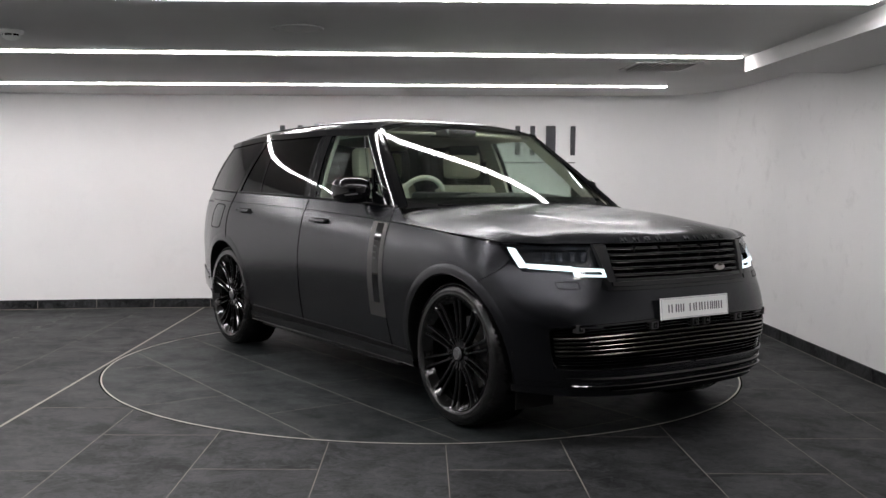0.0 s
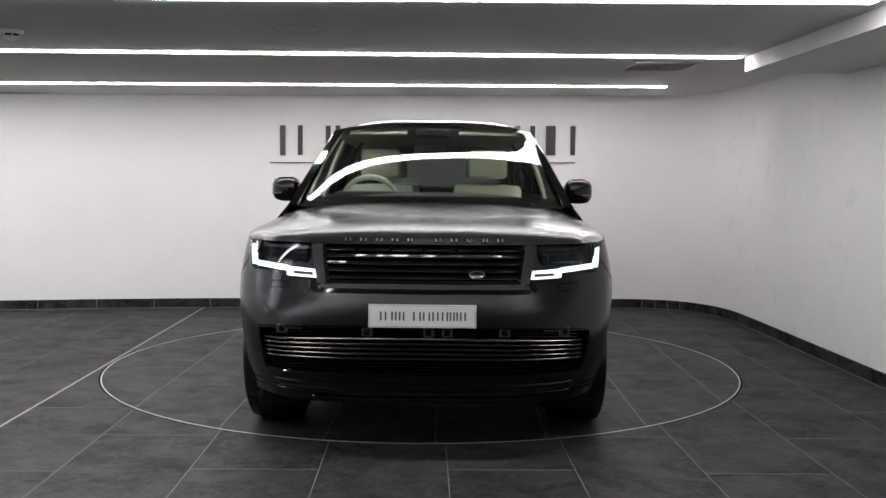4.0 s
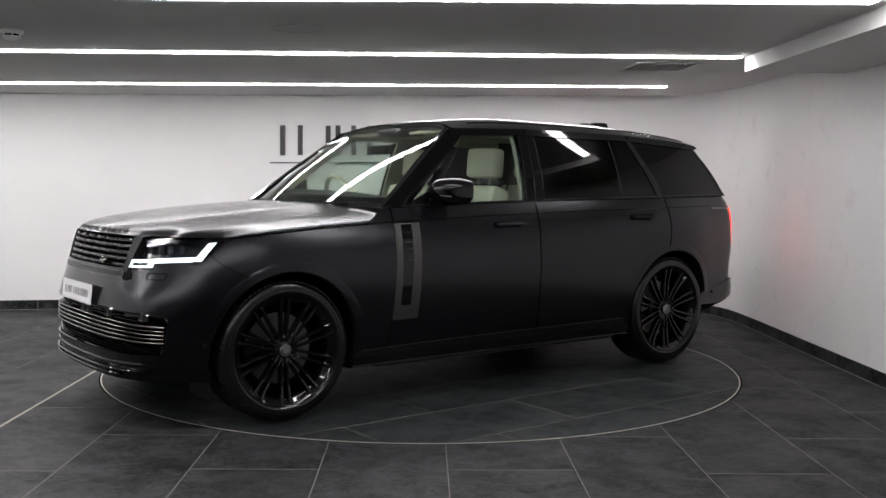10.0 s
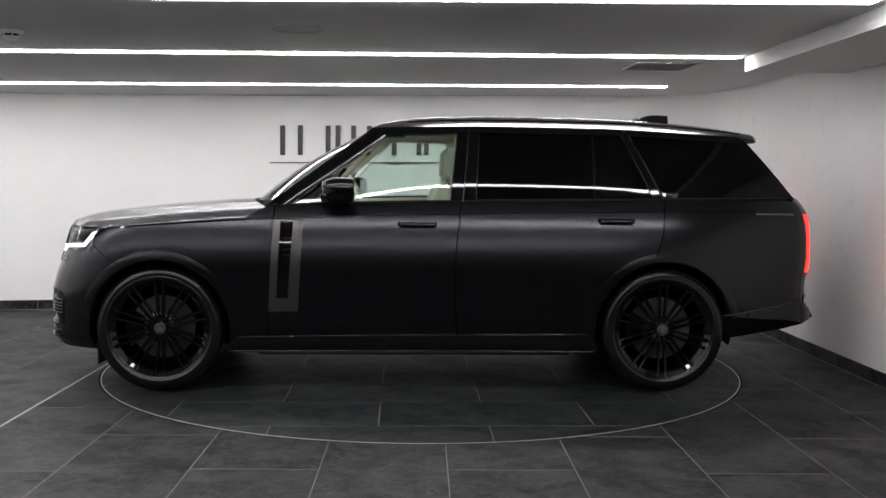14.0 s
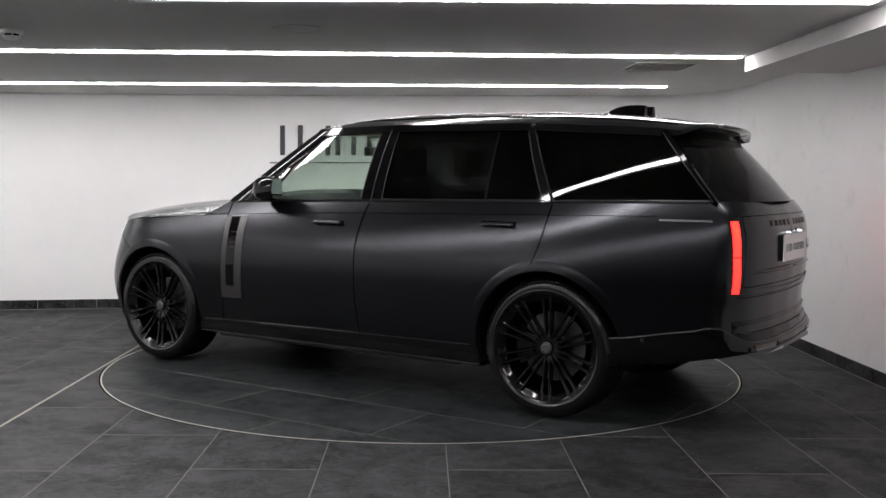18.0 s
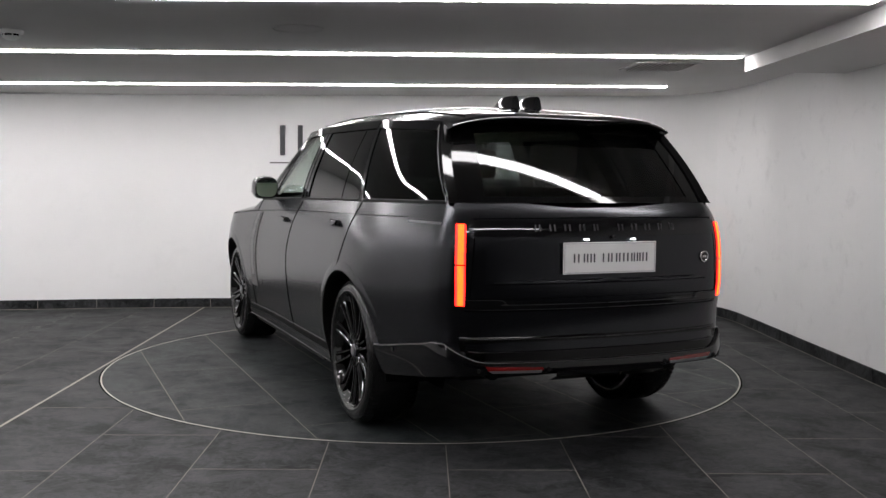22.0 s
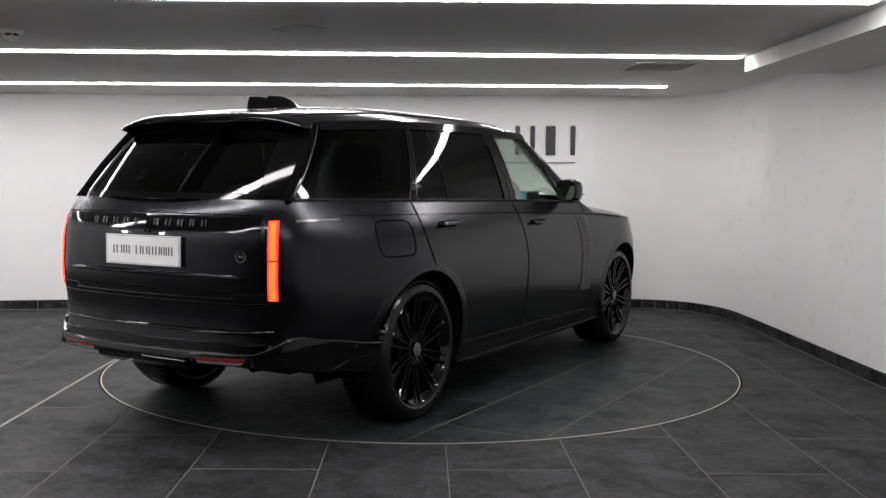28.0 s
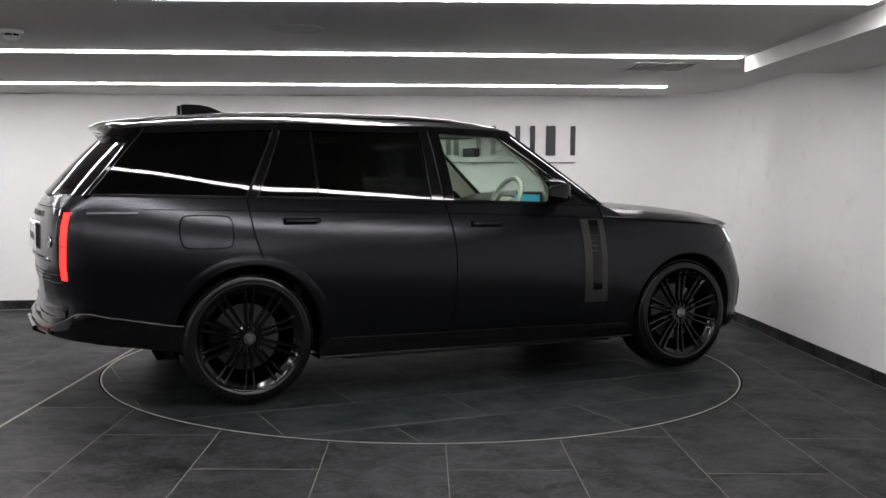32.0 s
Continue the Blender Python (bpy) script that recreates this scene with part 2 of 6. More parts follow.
def crom(pts, n=8, closed=False):
    """Catmull-Rom curve through points, n steps a span."""
    p = np.array(pts, float)
    q = np.vstack([p[-1:], p, p[:2]]) if closed else np.vstack([2 * p[0] - p[1], p, 2 * p[-1] - p[-2]])
    out = []
    for i in range(len(q) - 3):
        for t in np.arange(n) / n:
            a, b, c, d = q[i:i + 4]
            out.append(0.5 * ((2 * b) + (c - a) * t + (2 * a - 5 * b + 4 * c - d) * t * t + (3 * b - a - 3 * c + d) * t ** 3))
    if not closed:
        out.append(p[-1])
    return np.array(out)


def ease(x, xs, ys):
    """Smooth, monotone interpolation through points; xs rise."""
    n = len(xs)
    if x <= xs[0]:
        return float(ys[0])
    if x >= xs[-1]:
        return float(ys[-1])
    i = 0
    while x > xs[i + 1]:
        i += 1
    h = [xs[k + 1] - xs[k] for k in range(n - 1)]
    d = [(ys[k + 1] - ys[k]) / h[k] for k in range(n - 1)]

    def slope(k):
        if k == 0:
            return d[0]
        if k == n - 1:
            return d[-1]
        if d[k - 1] * d[k] <= 0:
            return 0.0
        w1, w2 = 2 * h[k] + h[k - 1], h[k] + 2 * h[k - 1]
        return (w1 + w2) / (w1 / d[k - 1] + w2 / d[k])

    t = (x - xs[i]) / h[i]
    a, b = slope(i) * h[i], slope(i + 1) * h[i]
    return float(ys[i] * (2 * t ** 3 - 3 * t ** 2 + 1) + a * (t ** 3 - 2 * t ** 2 + t) + ys[i + 1] * (3 * t ** 2 - 2 * t ** 3) + b * (t ** 3 - t ** 2))


def blurred(xs, ys, half, step=0.005):
    """A finely sampled, softened copy of a curve, for smooth reflections; the ends stay."""
    x = np.arange(xs[0], xs[-1] + step, step)
    y = np.array([ease(q, xs, ys) for q in x])
    k = max(int(half / step), 1)
    for _ in range(2):
        pad = np.concatenate([2 * y[0] - y[1:k + 1][::-1], y, 2 * y[-1] - y[-k - 1:-1][::-1]])
        y = np.convolve(pad, np.ones(2 * k + 1) / (2 * k + 1), "valid")
    return x, y


def tube(points, radius, sides=8, squash=1.0, closed=False):
    """Verts and faces of a round bar along points."""
    p = [Vector(q) for q in points]
    vs, n = [], len(p)
    for i in range(n):
        a, b = (p[i - 1], p[(i + 1) % n]) if closed else (p[max(i - 1, 0)], p[min(i + 1, n - 1)])
        t = (b - a).normalized()
        u = t.cross(Vector((0, 0, 1)))
        u = (u if u.length > 1e-4 else t.cross(Vector((0, 1, 0)))).normalized()
        w = u.cross(t)
        r = radius[i] if isinstance(radius, (list, tuple)) else radius
        for k in range(sides):
            a = 2 * math.pi * k / sides
            vs.append(p[i] + u * (r * math.cos(a)) + w * (r * squash * math.sin(a)))
    f = grid_faces(n + (1 if closed else 0), sides, True)
    if closed:
        f = [tuple(i % (n * sides) for i in q) for q in f]
    else:
        f += [tuple(range(sides))[::-1], tuple(range((n - 1) * sides, n * sides))]
    return vs, f


def slab(points, z0, z1):
    """Verts and faces of a flat polygon with thickness."""
    n = len(points)
    v = [(x, y, z0) for x, y in points] + [(x, y, z1) for x, y in points]
    f = [tuple(range(n))[::-1], tuple(range(n, 2 * n))] + [(i, (i + 1) % n, n + (i + 1) % n, n + i) for i in range(n)]
    return v, f


def lathe(profile, n, axis="y"):
    """Verts and faces of a ring turned about an axis from (offset, radius) pairs."""
    vs = []
    for o, r in profile:
        for k in range(n):
            a = 2 * math.pi * k / n
            vs.append((r * math.cos(a), o, r * math.sin(a)) if axis == "y" else (r * math.cos(a), r * math.sin(a), o))
    return vs, grid_faces(len(profile), n, True)


# ---------------------------------------------------------------- the room
def ceil_z(x):
    return 2.225 + 0.012 * x


WALL_LINE = [(-7.2, 2.24), (-5.6, 2.52), (-4.26, 2.73), (-3.34, 2.91), (-2.22, 3.06), (0.0, 3.155), (2.03, 3.235),
             (2.25, 3.235), (2.45, 3.20), (2.62, 3.13), (2.76, 3.02), (2.87, 2.87), (2.95, 2.71), (3.0, 2.55), (3.03, 2.38), (3.05, 2.2),
             (3.06, 1.6), (3.065, 0.4), (3.075, -0.8), (3.1, -3.0), (3.12, -15.8)]


def offset_line(line, d):
    out = []
    for i, (x, y) in enumerate(line):
        a, b = line[max(i - 1, 0)], line[min(i + 1, len(line) - 1)]
        t = Vector((b[0] - a[0], b[1] - a[1])).normalized()
        out.append((x - t.y * d, y + t.x * d))
    return out


def wall_strip(name, line, z0, z1, thick, material):
    """A wall along a line in plan; thick reaches outward (to the line's left side)."""
    back = offset_line(line, thick)
    v, f, n = [], [], len(line)
    for (x, y), (u, w) in zip(line, back):
        v += [(x, y, z0), (x, y, z1(x) if callable(z1) else z1), (u, w, z1(x) if callable(z1) else z1), (u, w, z0)]
    for i in range(n - 1):
        for k in range(4):
            f.append((i * 4 + k, i * 4 + (k + 1) % 4, (i + 1) * 4 + (k + 1) % 4, (i + 1) * 4 + k))
    f += [(0, 3, 2, 1), tuple((n - 1) * 4 + k for k in range(4))]
    return mesh_ob(name, v, f, material, smooth=True)


iL = 9
back_wall = wall_strip("wall_north", WALL_LINE[:iL + 4], 0, lambda x: ceil_z(x) + 0.05, 0.15, M_WALL)
tagged(back_wall, "smooth white plastered wall curving into the corner", "wall", kind="structure")
right_wall = wall_strip("wall_east", WALL_LINE[iL + 3:], 0, lambda x: ceil_z(x) + 0.05, 0.15, M_WALL_WORN)
tagged(right_wall, "white plastered wall with scuffs and small stains", "wall", kind="structure")
left_wall = wall_strip("wall_west", [(-7.2, -15.8), (-7.2, 2.24)], 0, lambda x: ceil_z(x) + 0.05, 0.15, M_WALL)
tagged(left_wall, "plain white plastered wall", "wall", kind="structure")
# unseen wall behind the camera, made dark so the car mirrors less light
south_wall = wall_strip("wall_south", [(3.12, -15.8), (-7.2, -15.8)], 0, 2.3, 0.15, M_DARKWALL)
tagged(south_wall, "plain unseen wall, dark grey to darken the car's reflections", "wall", kind="structure")

cv = [(x, y, ceil_z(x) + dz) for dz in (0.0, 0.12) for x, y in ((-7.4, -16), (3.4, -16), (3.4, 3.5), (-7.4, 3.5))]
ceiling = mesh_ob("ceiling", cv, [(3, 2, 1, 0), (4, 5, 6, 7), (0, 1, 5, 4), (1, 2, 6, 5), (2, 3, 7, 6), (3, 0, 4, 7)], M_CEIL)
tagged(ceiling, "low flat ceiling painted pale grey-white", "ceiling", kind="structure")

# boxed-in beam below the ceiling, along the east wall
bv = []
for x, y in ((2.312, -15.79), (3.11, -15.79), (3.055, -0.07), (2.312, -0.07)):
    bv += [(x, y, 2.15), (x, y, ceil_z(x) + 0.01)]
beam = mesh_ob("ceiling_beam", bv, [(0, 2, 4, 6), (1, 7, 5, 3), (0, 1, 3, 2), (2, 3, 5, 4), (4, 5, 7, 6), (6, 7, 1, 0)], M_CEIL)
tagged(beam, "white boxed-in beam below the ceiling along the wall", "beam", kind="structure")


def ceiling_light(x0, y0, x1, y1, width=0.087):
    """A slim light channel let into the ceiling, from end to end."""
    root = new("ceiling_light")
    root.location = (0.5 * (x0 + x1), 0.5 * (y0 + y1), ceil_z(0.5 * (x0 + x1)))
    length = math.hypot(x1 - x0, y1 - y0)
    root.rotation_euler = (0, -math.atan(0.012), math.atan2(y1 - y0, x1 - x0))
    part("diffuser", box_bm(-length / 2, length / 2, -width / 2, width / 2, -0.010, 0.0, 0.002, 1), M_STRIP, root, "glowing white diffuser")
    for s in (-1, 1):
        part("frame", box_bm(-length / 2, length / 2, s * (width / 2 + 0.003) - 0.002, s * (width / 2 + 0.003) + 0.002, -0.004, 0.0), M_WHITEPLASTIC, root)
    tagged(root, "long thin white light strip let into the ceiling", "ceiling light", "light strips of the ceiling")
    return root


# the last strip is unseen, added to light the plate and tail
for x0, y0, x1, y1 in ((-7.1, 1.416, 2.275, 2.13), (-7.1, -0.856, 2.255, -0.135), (-7.1, -2.67, 2.21, -2.36), (-7.1, -5.08, 2.2, -4.6)):
    ceiling_light(x0, y0, x1, y1)
# ---------------------------------------------------------------- floor
R_TABLE = 2.2577
GAP = 0.011
floor_v = [(x, y, z) for z in (-0.12, -0.0008) for x, y in ((-7.4, -16), (3.4, -16), (3.4, 3.5), (-7.4, 3.5))]
floor = mesh_ob("floor", floor_v, [(3, 2, 1, 0), (4, 5, 6, 7), (0, 1, 5, 4), (1, 2, 6, 5), (2, 3, 7, 6), (3, 0, 4, 7)], M_GROUT)
tagged(floor, "floor of large dark slate tiles with pale thin joints", "floor", kind="structure")


def cut_by_circle(rect, radius, keep_inside):
    """The outline of a rectangle cut by a circle about the origin, or None."""
    x0, y0, x1, y1 = rect
    ring, step = [], 0.02
    for (ax, ay), (bx, by) in (((x0, y0), (x1, y0)), ((x1, y0), (x1, y1)), ((x1, y1), (x0, y1)), ((x0, y1), (x0, y0))):
        n = max(2, int(math.hypot(bx - ax, by - ay) / step))
        ring += [(ax + (bx - ax) * i / n, ay + (by - ay) * i / n) for i in range(n)]
    good = [(math.hypot(*p) <= radius) == keep_inside for p in ring]
    if all(good):
        return [(x0, y0), (x1, y0), (x1, y1), (x0, y1)]
    if not any(good):
        return None
    n = len(ring)
    s = next(i for i in range(n) if good[i] and not good[i - 1])
    out, i = [], 0
    while i < n:
        p, k = ring[(s + i) % n], (s + i) % n
        if good[k]:
            out.append(p)
            i += 1
            continue
        j = i
        while j < n and not good[(s + j) % n]:
            j += 1
        a0 = math.atan2(*ring[(s + i - 1) % n][::-1])
        a1 = math.atan2(*ring[(s + j) % n][::-1])
        d = (a1 - a0 + math.pi) % (2 * math.pi) - math.pi
        m = max(2, int(abs(d) * radius / 0.03))
        out += [(radius * math.cos(a0 + d * q / m), radius * math.sin(a0 + d * q / m)) for q in range(m + 1)]
        i = j
    # drop points in a straight row
    keep = []
    for i, p in enumerate(out):
        a, b = out[i - 1], out[(i + 1) % len(out)]
        if abs((p[0] - a[0]) * (b[1] - a[1]) - (p[1] - a[1]) * (b[0] - a[0])) > 1e-7:
            keep.append(p)
    return keep if len(keep) > 2 else None


def wall_y(x):
    xs = [p[0] for p in WALL_LINE[:9]]
    return float(np.interp(x, xs, [p[1] for p in WALL_LINE[:9]]))


def tile_piece(outline, material, parent, top, thick=0.0007):
    cx, cy = sum(p[0] for p in outline) / len(outline), sum(p[1] for p in outline) / len(outline)
    n, b = len(outline), 0.0008
    shrink = []
    for x, y in outline:
        d = math.hypot(x - cx, y - cy) or 1
        shrink.append((x - (x - cx) / d * b, y - (y - cy) / d * b))
    v = [(x - cx, y - cy, -thick) for x, y in outline] + [(x - cx, y - cy, -0.0003) for x, y in outline] + [(x - cx, y - cy, 0.0) for x, y in shrink]
    f = [tuple(range(2 * n, 3 * n))]
    for r in (0, 1):
        f += [(r * n + i, r * n + (i + 1) % n, (r + 1) * n + (i + 1) % n, (r + 1) * n + i) for i in range(n)]
    ob = mesh_ob("tile", v, f, material, parent)
    ob.location = (cx, cy, top)
    return ob


def lay_floor():
    j, across, cols = 0.0043, 0.0075, []
    x = -2.283
    left = [(x - 0.575 * (k + 1), x - 0.575 * k) for k in range(9)]
    right = [(x + 0.601 * k, x + 0.601 * (k + 1)) for k in range(9)]
    starts = (-2.75, -2.10, -2.71, -2.08, -2.71, -2.10, -2.755, -2.12, -2.77)
    for (a, b), y in zip(right, starts):
        cols.append((a, b, y))
    for k, (a, b) in enumerate(left):
        cols.append((a, b, -2.13 if k % 2 == 0 else -2.75))
    for a, b, y0 in cols:
        y = y0 - 1.26 * 11
        while y < 3.4:
            lo, hi = max(y, -15.8), y + 1.26
            x0, x1 = max(a, -7.2), min(b, 3.3)
            if x1 - x0 > 0.05 and hi > -15.7 and lo < 3.3:
                wide = 0.009 if abs(a + 2.283) < 0.01 else j / 2
                wide_r = 0.009 if abs(b + 2.283) < 0.01 else j / 2
                out = cut_by_circle((x0 + wide, lo + across / 2, x1 - wide_r, hi - across / 2), R_TABLE + GAP, False)
                if out:
                    tile_piece(out, M_TILE, floor, 0.0)
            y += 1.26


strip = part("threshold_strip", box_bm(-2.283 - 0.0085, -2.283 + 0.0085, -15.7, 3.04, -0.0007, 0.0006), M_BRASS, floor, "thin pale metal strip between tiles")

# ---------------------------------------------------------------- turntable
turntable = new("turntable")
tagged(turntable, "round car turntable flush with the floor, tiled in dark slate", "turntable")
v, f = lathe([(-0.05, 0.001), (-0.05, R_TABLE), (-0.0005, R_TABLE), (-0.0005, 0.001)], 128, "z")
mesh_ob("disc", v, f, M_GROUT, turntable)
v, f = lathe([(-0.03, R_TABLE - 0.009), (0.001, R_TABLE - 0.009), (0.0016, R_TABLE - 0.0045), (0.001, R_TABLE), (-0.03, R_TABLE)], 160, "z")
mesh_ob("edge_ring", v, f, M_RIM, turntable, "thin pale metal edge ring", True)
v, f = lathe([(-0.0004, R_TABLE + 0.0005), (-0.0004, R_TABLE + GAP)], 160, "z")
mesh_ob("turntable_gap", v, f, M_DARKGAP, floor)


def lay_turntable():
    j = 0.0058
    lines = [-2.26, -1.65, -1.045, -0.45, 0.13, 0.72, 1.30, 1.89, 2.28]
    for k, (y0, y1) in enumerate(zip(lines, lines[1:])):
        first = -0.92 if k % 2 == 0 else -0.33
        x = first - 1.2 * 2
        while x < 2.3:
            out = cut_by_circle((x + j / 2, y0 + j / 2, x + 1.2 - j / 2, y1 - j / 2), R_TABLE - 0.011, True)
            if out:
                tile_piece(out, M_TTILE, turntable, 0.0)
            x += 1.2


# ---------------------------------------------------------------- skirting of dark tiles
skirting = new("baseboard")
tagged(skirting, "low skirting of dark grey tiles along the wall", "baseboard", kind="structure")


def lay_skirting():
    line = offset_line(WALL_LINE, -0.010)
    inner = offset_line(WALL_LINE, -0.001)
    seg = [0.0]
    for a, b in zip(line, line[1:]):
        seg.append(seg[-1] + math.hypot(b[0] - a[0], b[1] - a[1]))
    xs, ys = [p[0] for p in line], [p[1] for p in line]
    us, vs = [p[0] for p in inner], [p[1] for p in inner]

    def at(s):
        return (float(np.interp(s, seg, xs)), float(np.interp(s, seg, ys)), float(np.interp(s, seg, us)), float(np.interp(s, seg, vs)))

    s = (seg[4]) - 0.57 * 8
    cuts = []
    while s < seg[-1]:
        cuts.append(s)
        s += 0.135 if seg[6] - 0.25 < s < seg[15] - 0.05 else 0.57
    for a, b in zip(cuts, cuts[1:] + [seg[-1]]):
        a, b = max(a, 0) + 0.0025, b - 0.0025
        inside = [q for q in seg if a + 0.02 < q < b - 0.02]
        pts = [at(q) for q in [a] + inside + [b]]
        cx, cy = pts[0][0], pts[0][1]
        v, n = [], len(pts)
        for x, y, u, w in pts:
            v += [(x - cx, y - cy, 0.001), (x - cx, y - cy, 0.094), (x - cx + (u - x) * 0.25, y - cy + (w - y) * 0.25, 0.096), (u - cx, w - cy, 0.096), (u - cx, w - cy, 0.001)]
        f = []
        for i in range(n - 1):
            f += [(i * 5 + k, i * 5 + k + 1, (i + 1) * 5 + k + 1, (i + 1) * 5 + k) for k in range(4)]
        f += [(4, 3, 2, 1, 0), tuple((n - 1) * 5 + k for k in range(5))]
        ob = mesh_ob("tile", v, f, M_TILE, skirting)
        ob.location = (cx, cy, 0)
    g = offset_line(WALL_LINE, -0.006)
    gv = [(x, y, z) for x, y in g for z in (0.0, 0.093)]
    mesh_ob("joint_backing", gv, [(2 * i, 2 * i + 1, 2 * i + 3, 2 * i + 2) for i in range(len(g) - 1)], M_GROUT, skirting)
    h = offset_line(WALL_LINE, -0.014)
    jv, jf = tube([(x, y, 0.001) for x, y in h], 0.0035, 5)
    mesh_ob("floor_joint", jv, jf, M_GROUT, skirting)


# ---------------------------------------------------------------- sign on the wall: a bar for each character, and a line below
def wall_sign():
    root = new("wall_sign")
    x0, x1 = -1.60, 1.59
    ya, yb = wall_y(x0), wall_y(x1)
    root.location = (x0, ya - 0.016, 0)
    ang = math.atan2(yb - ya, x1 - x0)
    root.rotation_euler = (0, 0, ang)
    L = math.hypot(x1 - x0, yb - ya)
    tagged(root, "raised dark grey sign lettering with a rule below it", "sign")
    # spans of the characters as shares of the sign's length
    spans = [(0.0, 0.082), (0.090, 0.196), (0.212, 0.330), (0.395, 0.492), (0.50, 0.588), (0.598, 0.688), (0.692, 0.765), (0.775, 0.842), (0.85, 0.918), (0.918, 1.0)]
    slope = 0.0102
    stems = (1, 2, 3, 2, 2, 2, 1, 1, 2, 2)
    for (a, b), n in zip(spans, stems):
        za, zb = 1.590 + slope * L * a, 1.897 + slope * L * a
        w = 0.016
        for k in range(n):
            c = a + w / 2 + (b - a - w) * (k / (n - 1) if n > 1 else 0.5)
            part("character_bar", box_bm(L * (c - w / 2), L * (c + w / 2), -0.006, 0.006, za, zb, 0.002, 1), M_SIGN, root)
    n = 24
    v = []
    for i in range(n + 1):
        s = i / n
        for y, z in ((-0.005, 1.505), (0.006, 1.505), (0.006, 1.516), (-0.005, 1.516)):
            v.append((L * s, y, z + slope * L * s))
    mesh_ob("rule", v, grid_faces(n + 1, 4, True), M_SIGN, root, "thin dark rule")


wall_sign()


# ---------------------------------------------------------------- things on the ceiling
def air_vent():
    root = new("ceiling_vent")
    cx, cy = 1.82, 0.455
    root.location = (cx, cy, ceil_z(cx))
    root.rotation_euler = (0, -math.atan(0.012), 0.05)
    tagged(root, "square slatted air vent in the ceiling", "vent")
    w, d = 0.24, 0.25
    part("backing", box_bm(-w, w, -d, d, -0.002, 0.0), M_VENTBACK, root)
    for s in (-1, 1):
        part("frame", box_bm(-w - 0.02, w + 0.02, s * d - 0.012, s * d + 0.012, -0.008, 0.0, 0.002, 1), M_VENT, root)
        part("frame", box_bm(s * w - 0.012, s * w + 0.012, -d, d, -0.008, 0.0, 0.002, 1), M_VENT, root)
    for k in range(12):
        x = -w + 0.04 + k * (2 * w - 0.08) / 11
        bm = box_bm(-0.002, 0.002, -d + 0.012, d - 0.012, -0.016, 0.016)
        bmesh.ops.rotate(bm, verts=bm.verts, cent=(0, 0, 0), matrix=Matrix.Rotation(0.9, 3, "Y"))
        bmesh.ops.translate(bm, verts=bm.verts, vec=(x, 0, -0.012))
        part("slat", bm, M_VENT, root)


def smoke_detector():
    root = new("smoke_detector")
    cx, cy = -2.405, -1.39
    root.location = (cx, cy, ceil_z(cx))
    tagged(root, "small round white smoke detector on the ceiling", "smoke detector")
    v, f = lathe([(0.0, 0.068), (-0.018, 0.066), (-0.022, 0.060), (-0.022, 0.001)], 28, "z")
    mesh_ob("base", v, f, M_WHITEPLASTIC, root, smooth=True)
    v, f = lathe([(-0.022, 0.046), (-0.034, 0.046)], 28, "z")
    mesh_ob("vent_ring", v, f, M_DARKGAP, root)
    v, f = lathe([(-0.034, 0.052), (-0.040, 0.050), (-0.056, 0.026), (-0.058, 0.001)], 28, "z")
    mesh_ob("cap", v, f, M_WHITEPLASTIC, root, smooth=True)
    for k in range(6):
        a = k * math.pi / 3
        part("rib", box_bm(0.047 * math.cos(a) - 0.003, 0.047 * math.cos(a) + 0.003, 0.047 * math.sin(a) - 0.003, 0.047 * math.sin(a) + 0.003, -0.036, -0.02), M_WHITEPLASTIC, root)


def ceiling_speaker():
    root = new("ceiling_speaker")
    cx, cy = -0.735, -1.47
    root.location = (cx, cy, ceil_z(cx))
    root.rotation_euler = (0, -math.atan(0.012), 0)
    tagged(root, "flat round ceiling speaker painted like the ceiling", "speaker")
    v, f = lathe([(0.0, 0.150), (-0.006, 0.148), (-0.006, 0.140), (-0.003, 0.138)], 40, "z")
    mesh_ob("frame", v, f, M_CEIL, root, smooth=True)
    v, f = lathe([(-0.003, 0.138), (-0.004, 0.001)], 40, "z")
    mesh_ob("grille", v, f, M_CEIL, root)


air_vent()
smoke_detector()
ceiling_speaker()
# ---------------------------------------------------------------- the car: x forward, y to its left, z up
CAR_DX, CAR_DY = 0.0789, 0.0700
WHEELBASE = 3.197
car = new("car")
tagged(car, "long satin black off-road car with gloss black wheels", "car")

# plan outline of one half at its widest: x, y, share of front or rear inset, share of side inset
OUT = [(2.440, 0.00, 0.70, 0), (2.437, 0.20, 0.70, 0), (2.420, 0.40, 0.72, 0.1), (2.387, 0.57, 0.85, 0.4), (2.335, 0.715, 1, 0.8), (2.275, 0.80, 1, 0.9), (2.18, 0.893, 0.95, 1), (2.05, 0.962, 0.7, 1),
       (1.85, 1.006, 0.3, 1), (1.60, 1.023, 0, 1), (1.20, 1.014, 0, 1), (0.60, 1.003, 0, 1), (0.0, 1.004, 0, 1), (-0.6, 1.009, 0, 1), (-1.2, 1.019, 0, 1), (-1.6, 1.023, 0, 1), (-1.9, 0.994, 0.05, 0.95),
       (-2.2, 0.920, 0.2, 0.75), (-2.42, 0.858, 0.4, 0.6), (-2.505, 0.826, 0.7, 0.5), (-2.552, 0.797, 0.9, 0.4), (-2.596, 0.758, 1, 0.32), (-2.662, 0.634, 1, 0.2), (-2.704, 0.36, 1, 0), (-2.714, 0.18, 1, 0), (-2.720, 0.0, 1, 0)]
OUT_D = crom(OUT, 14)
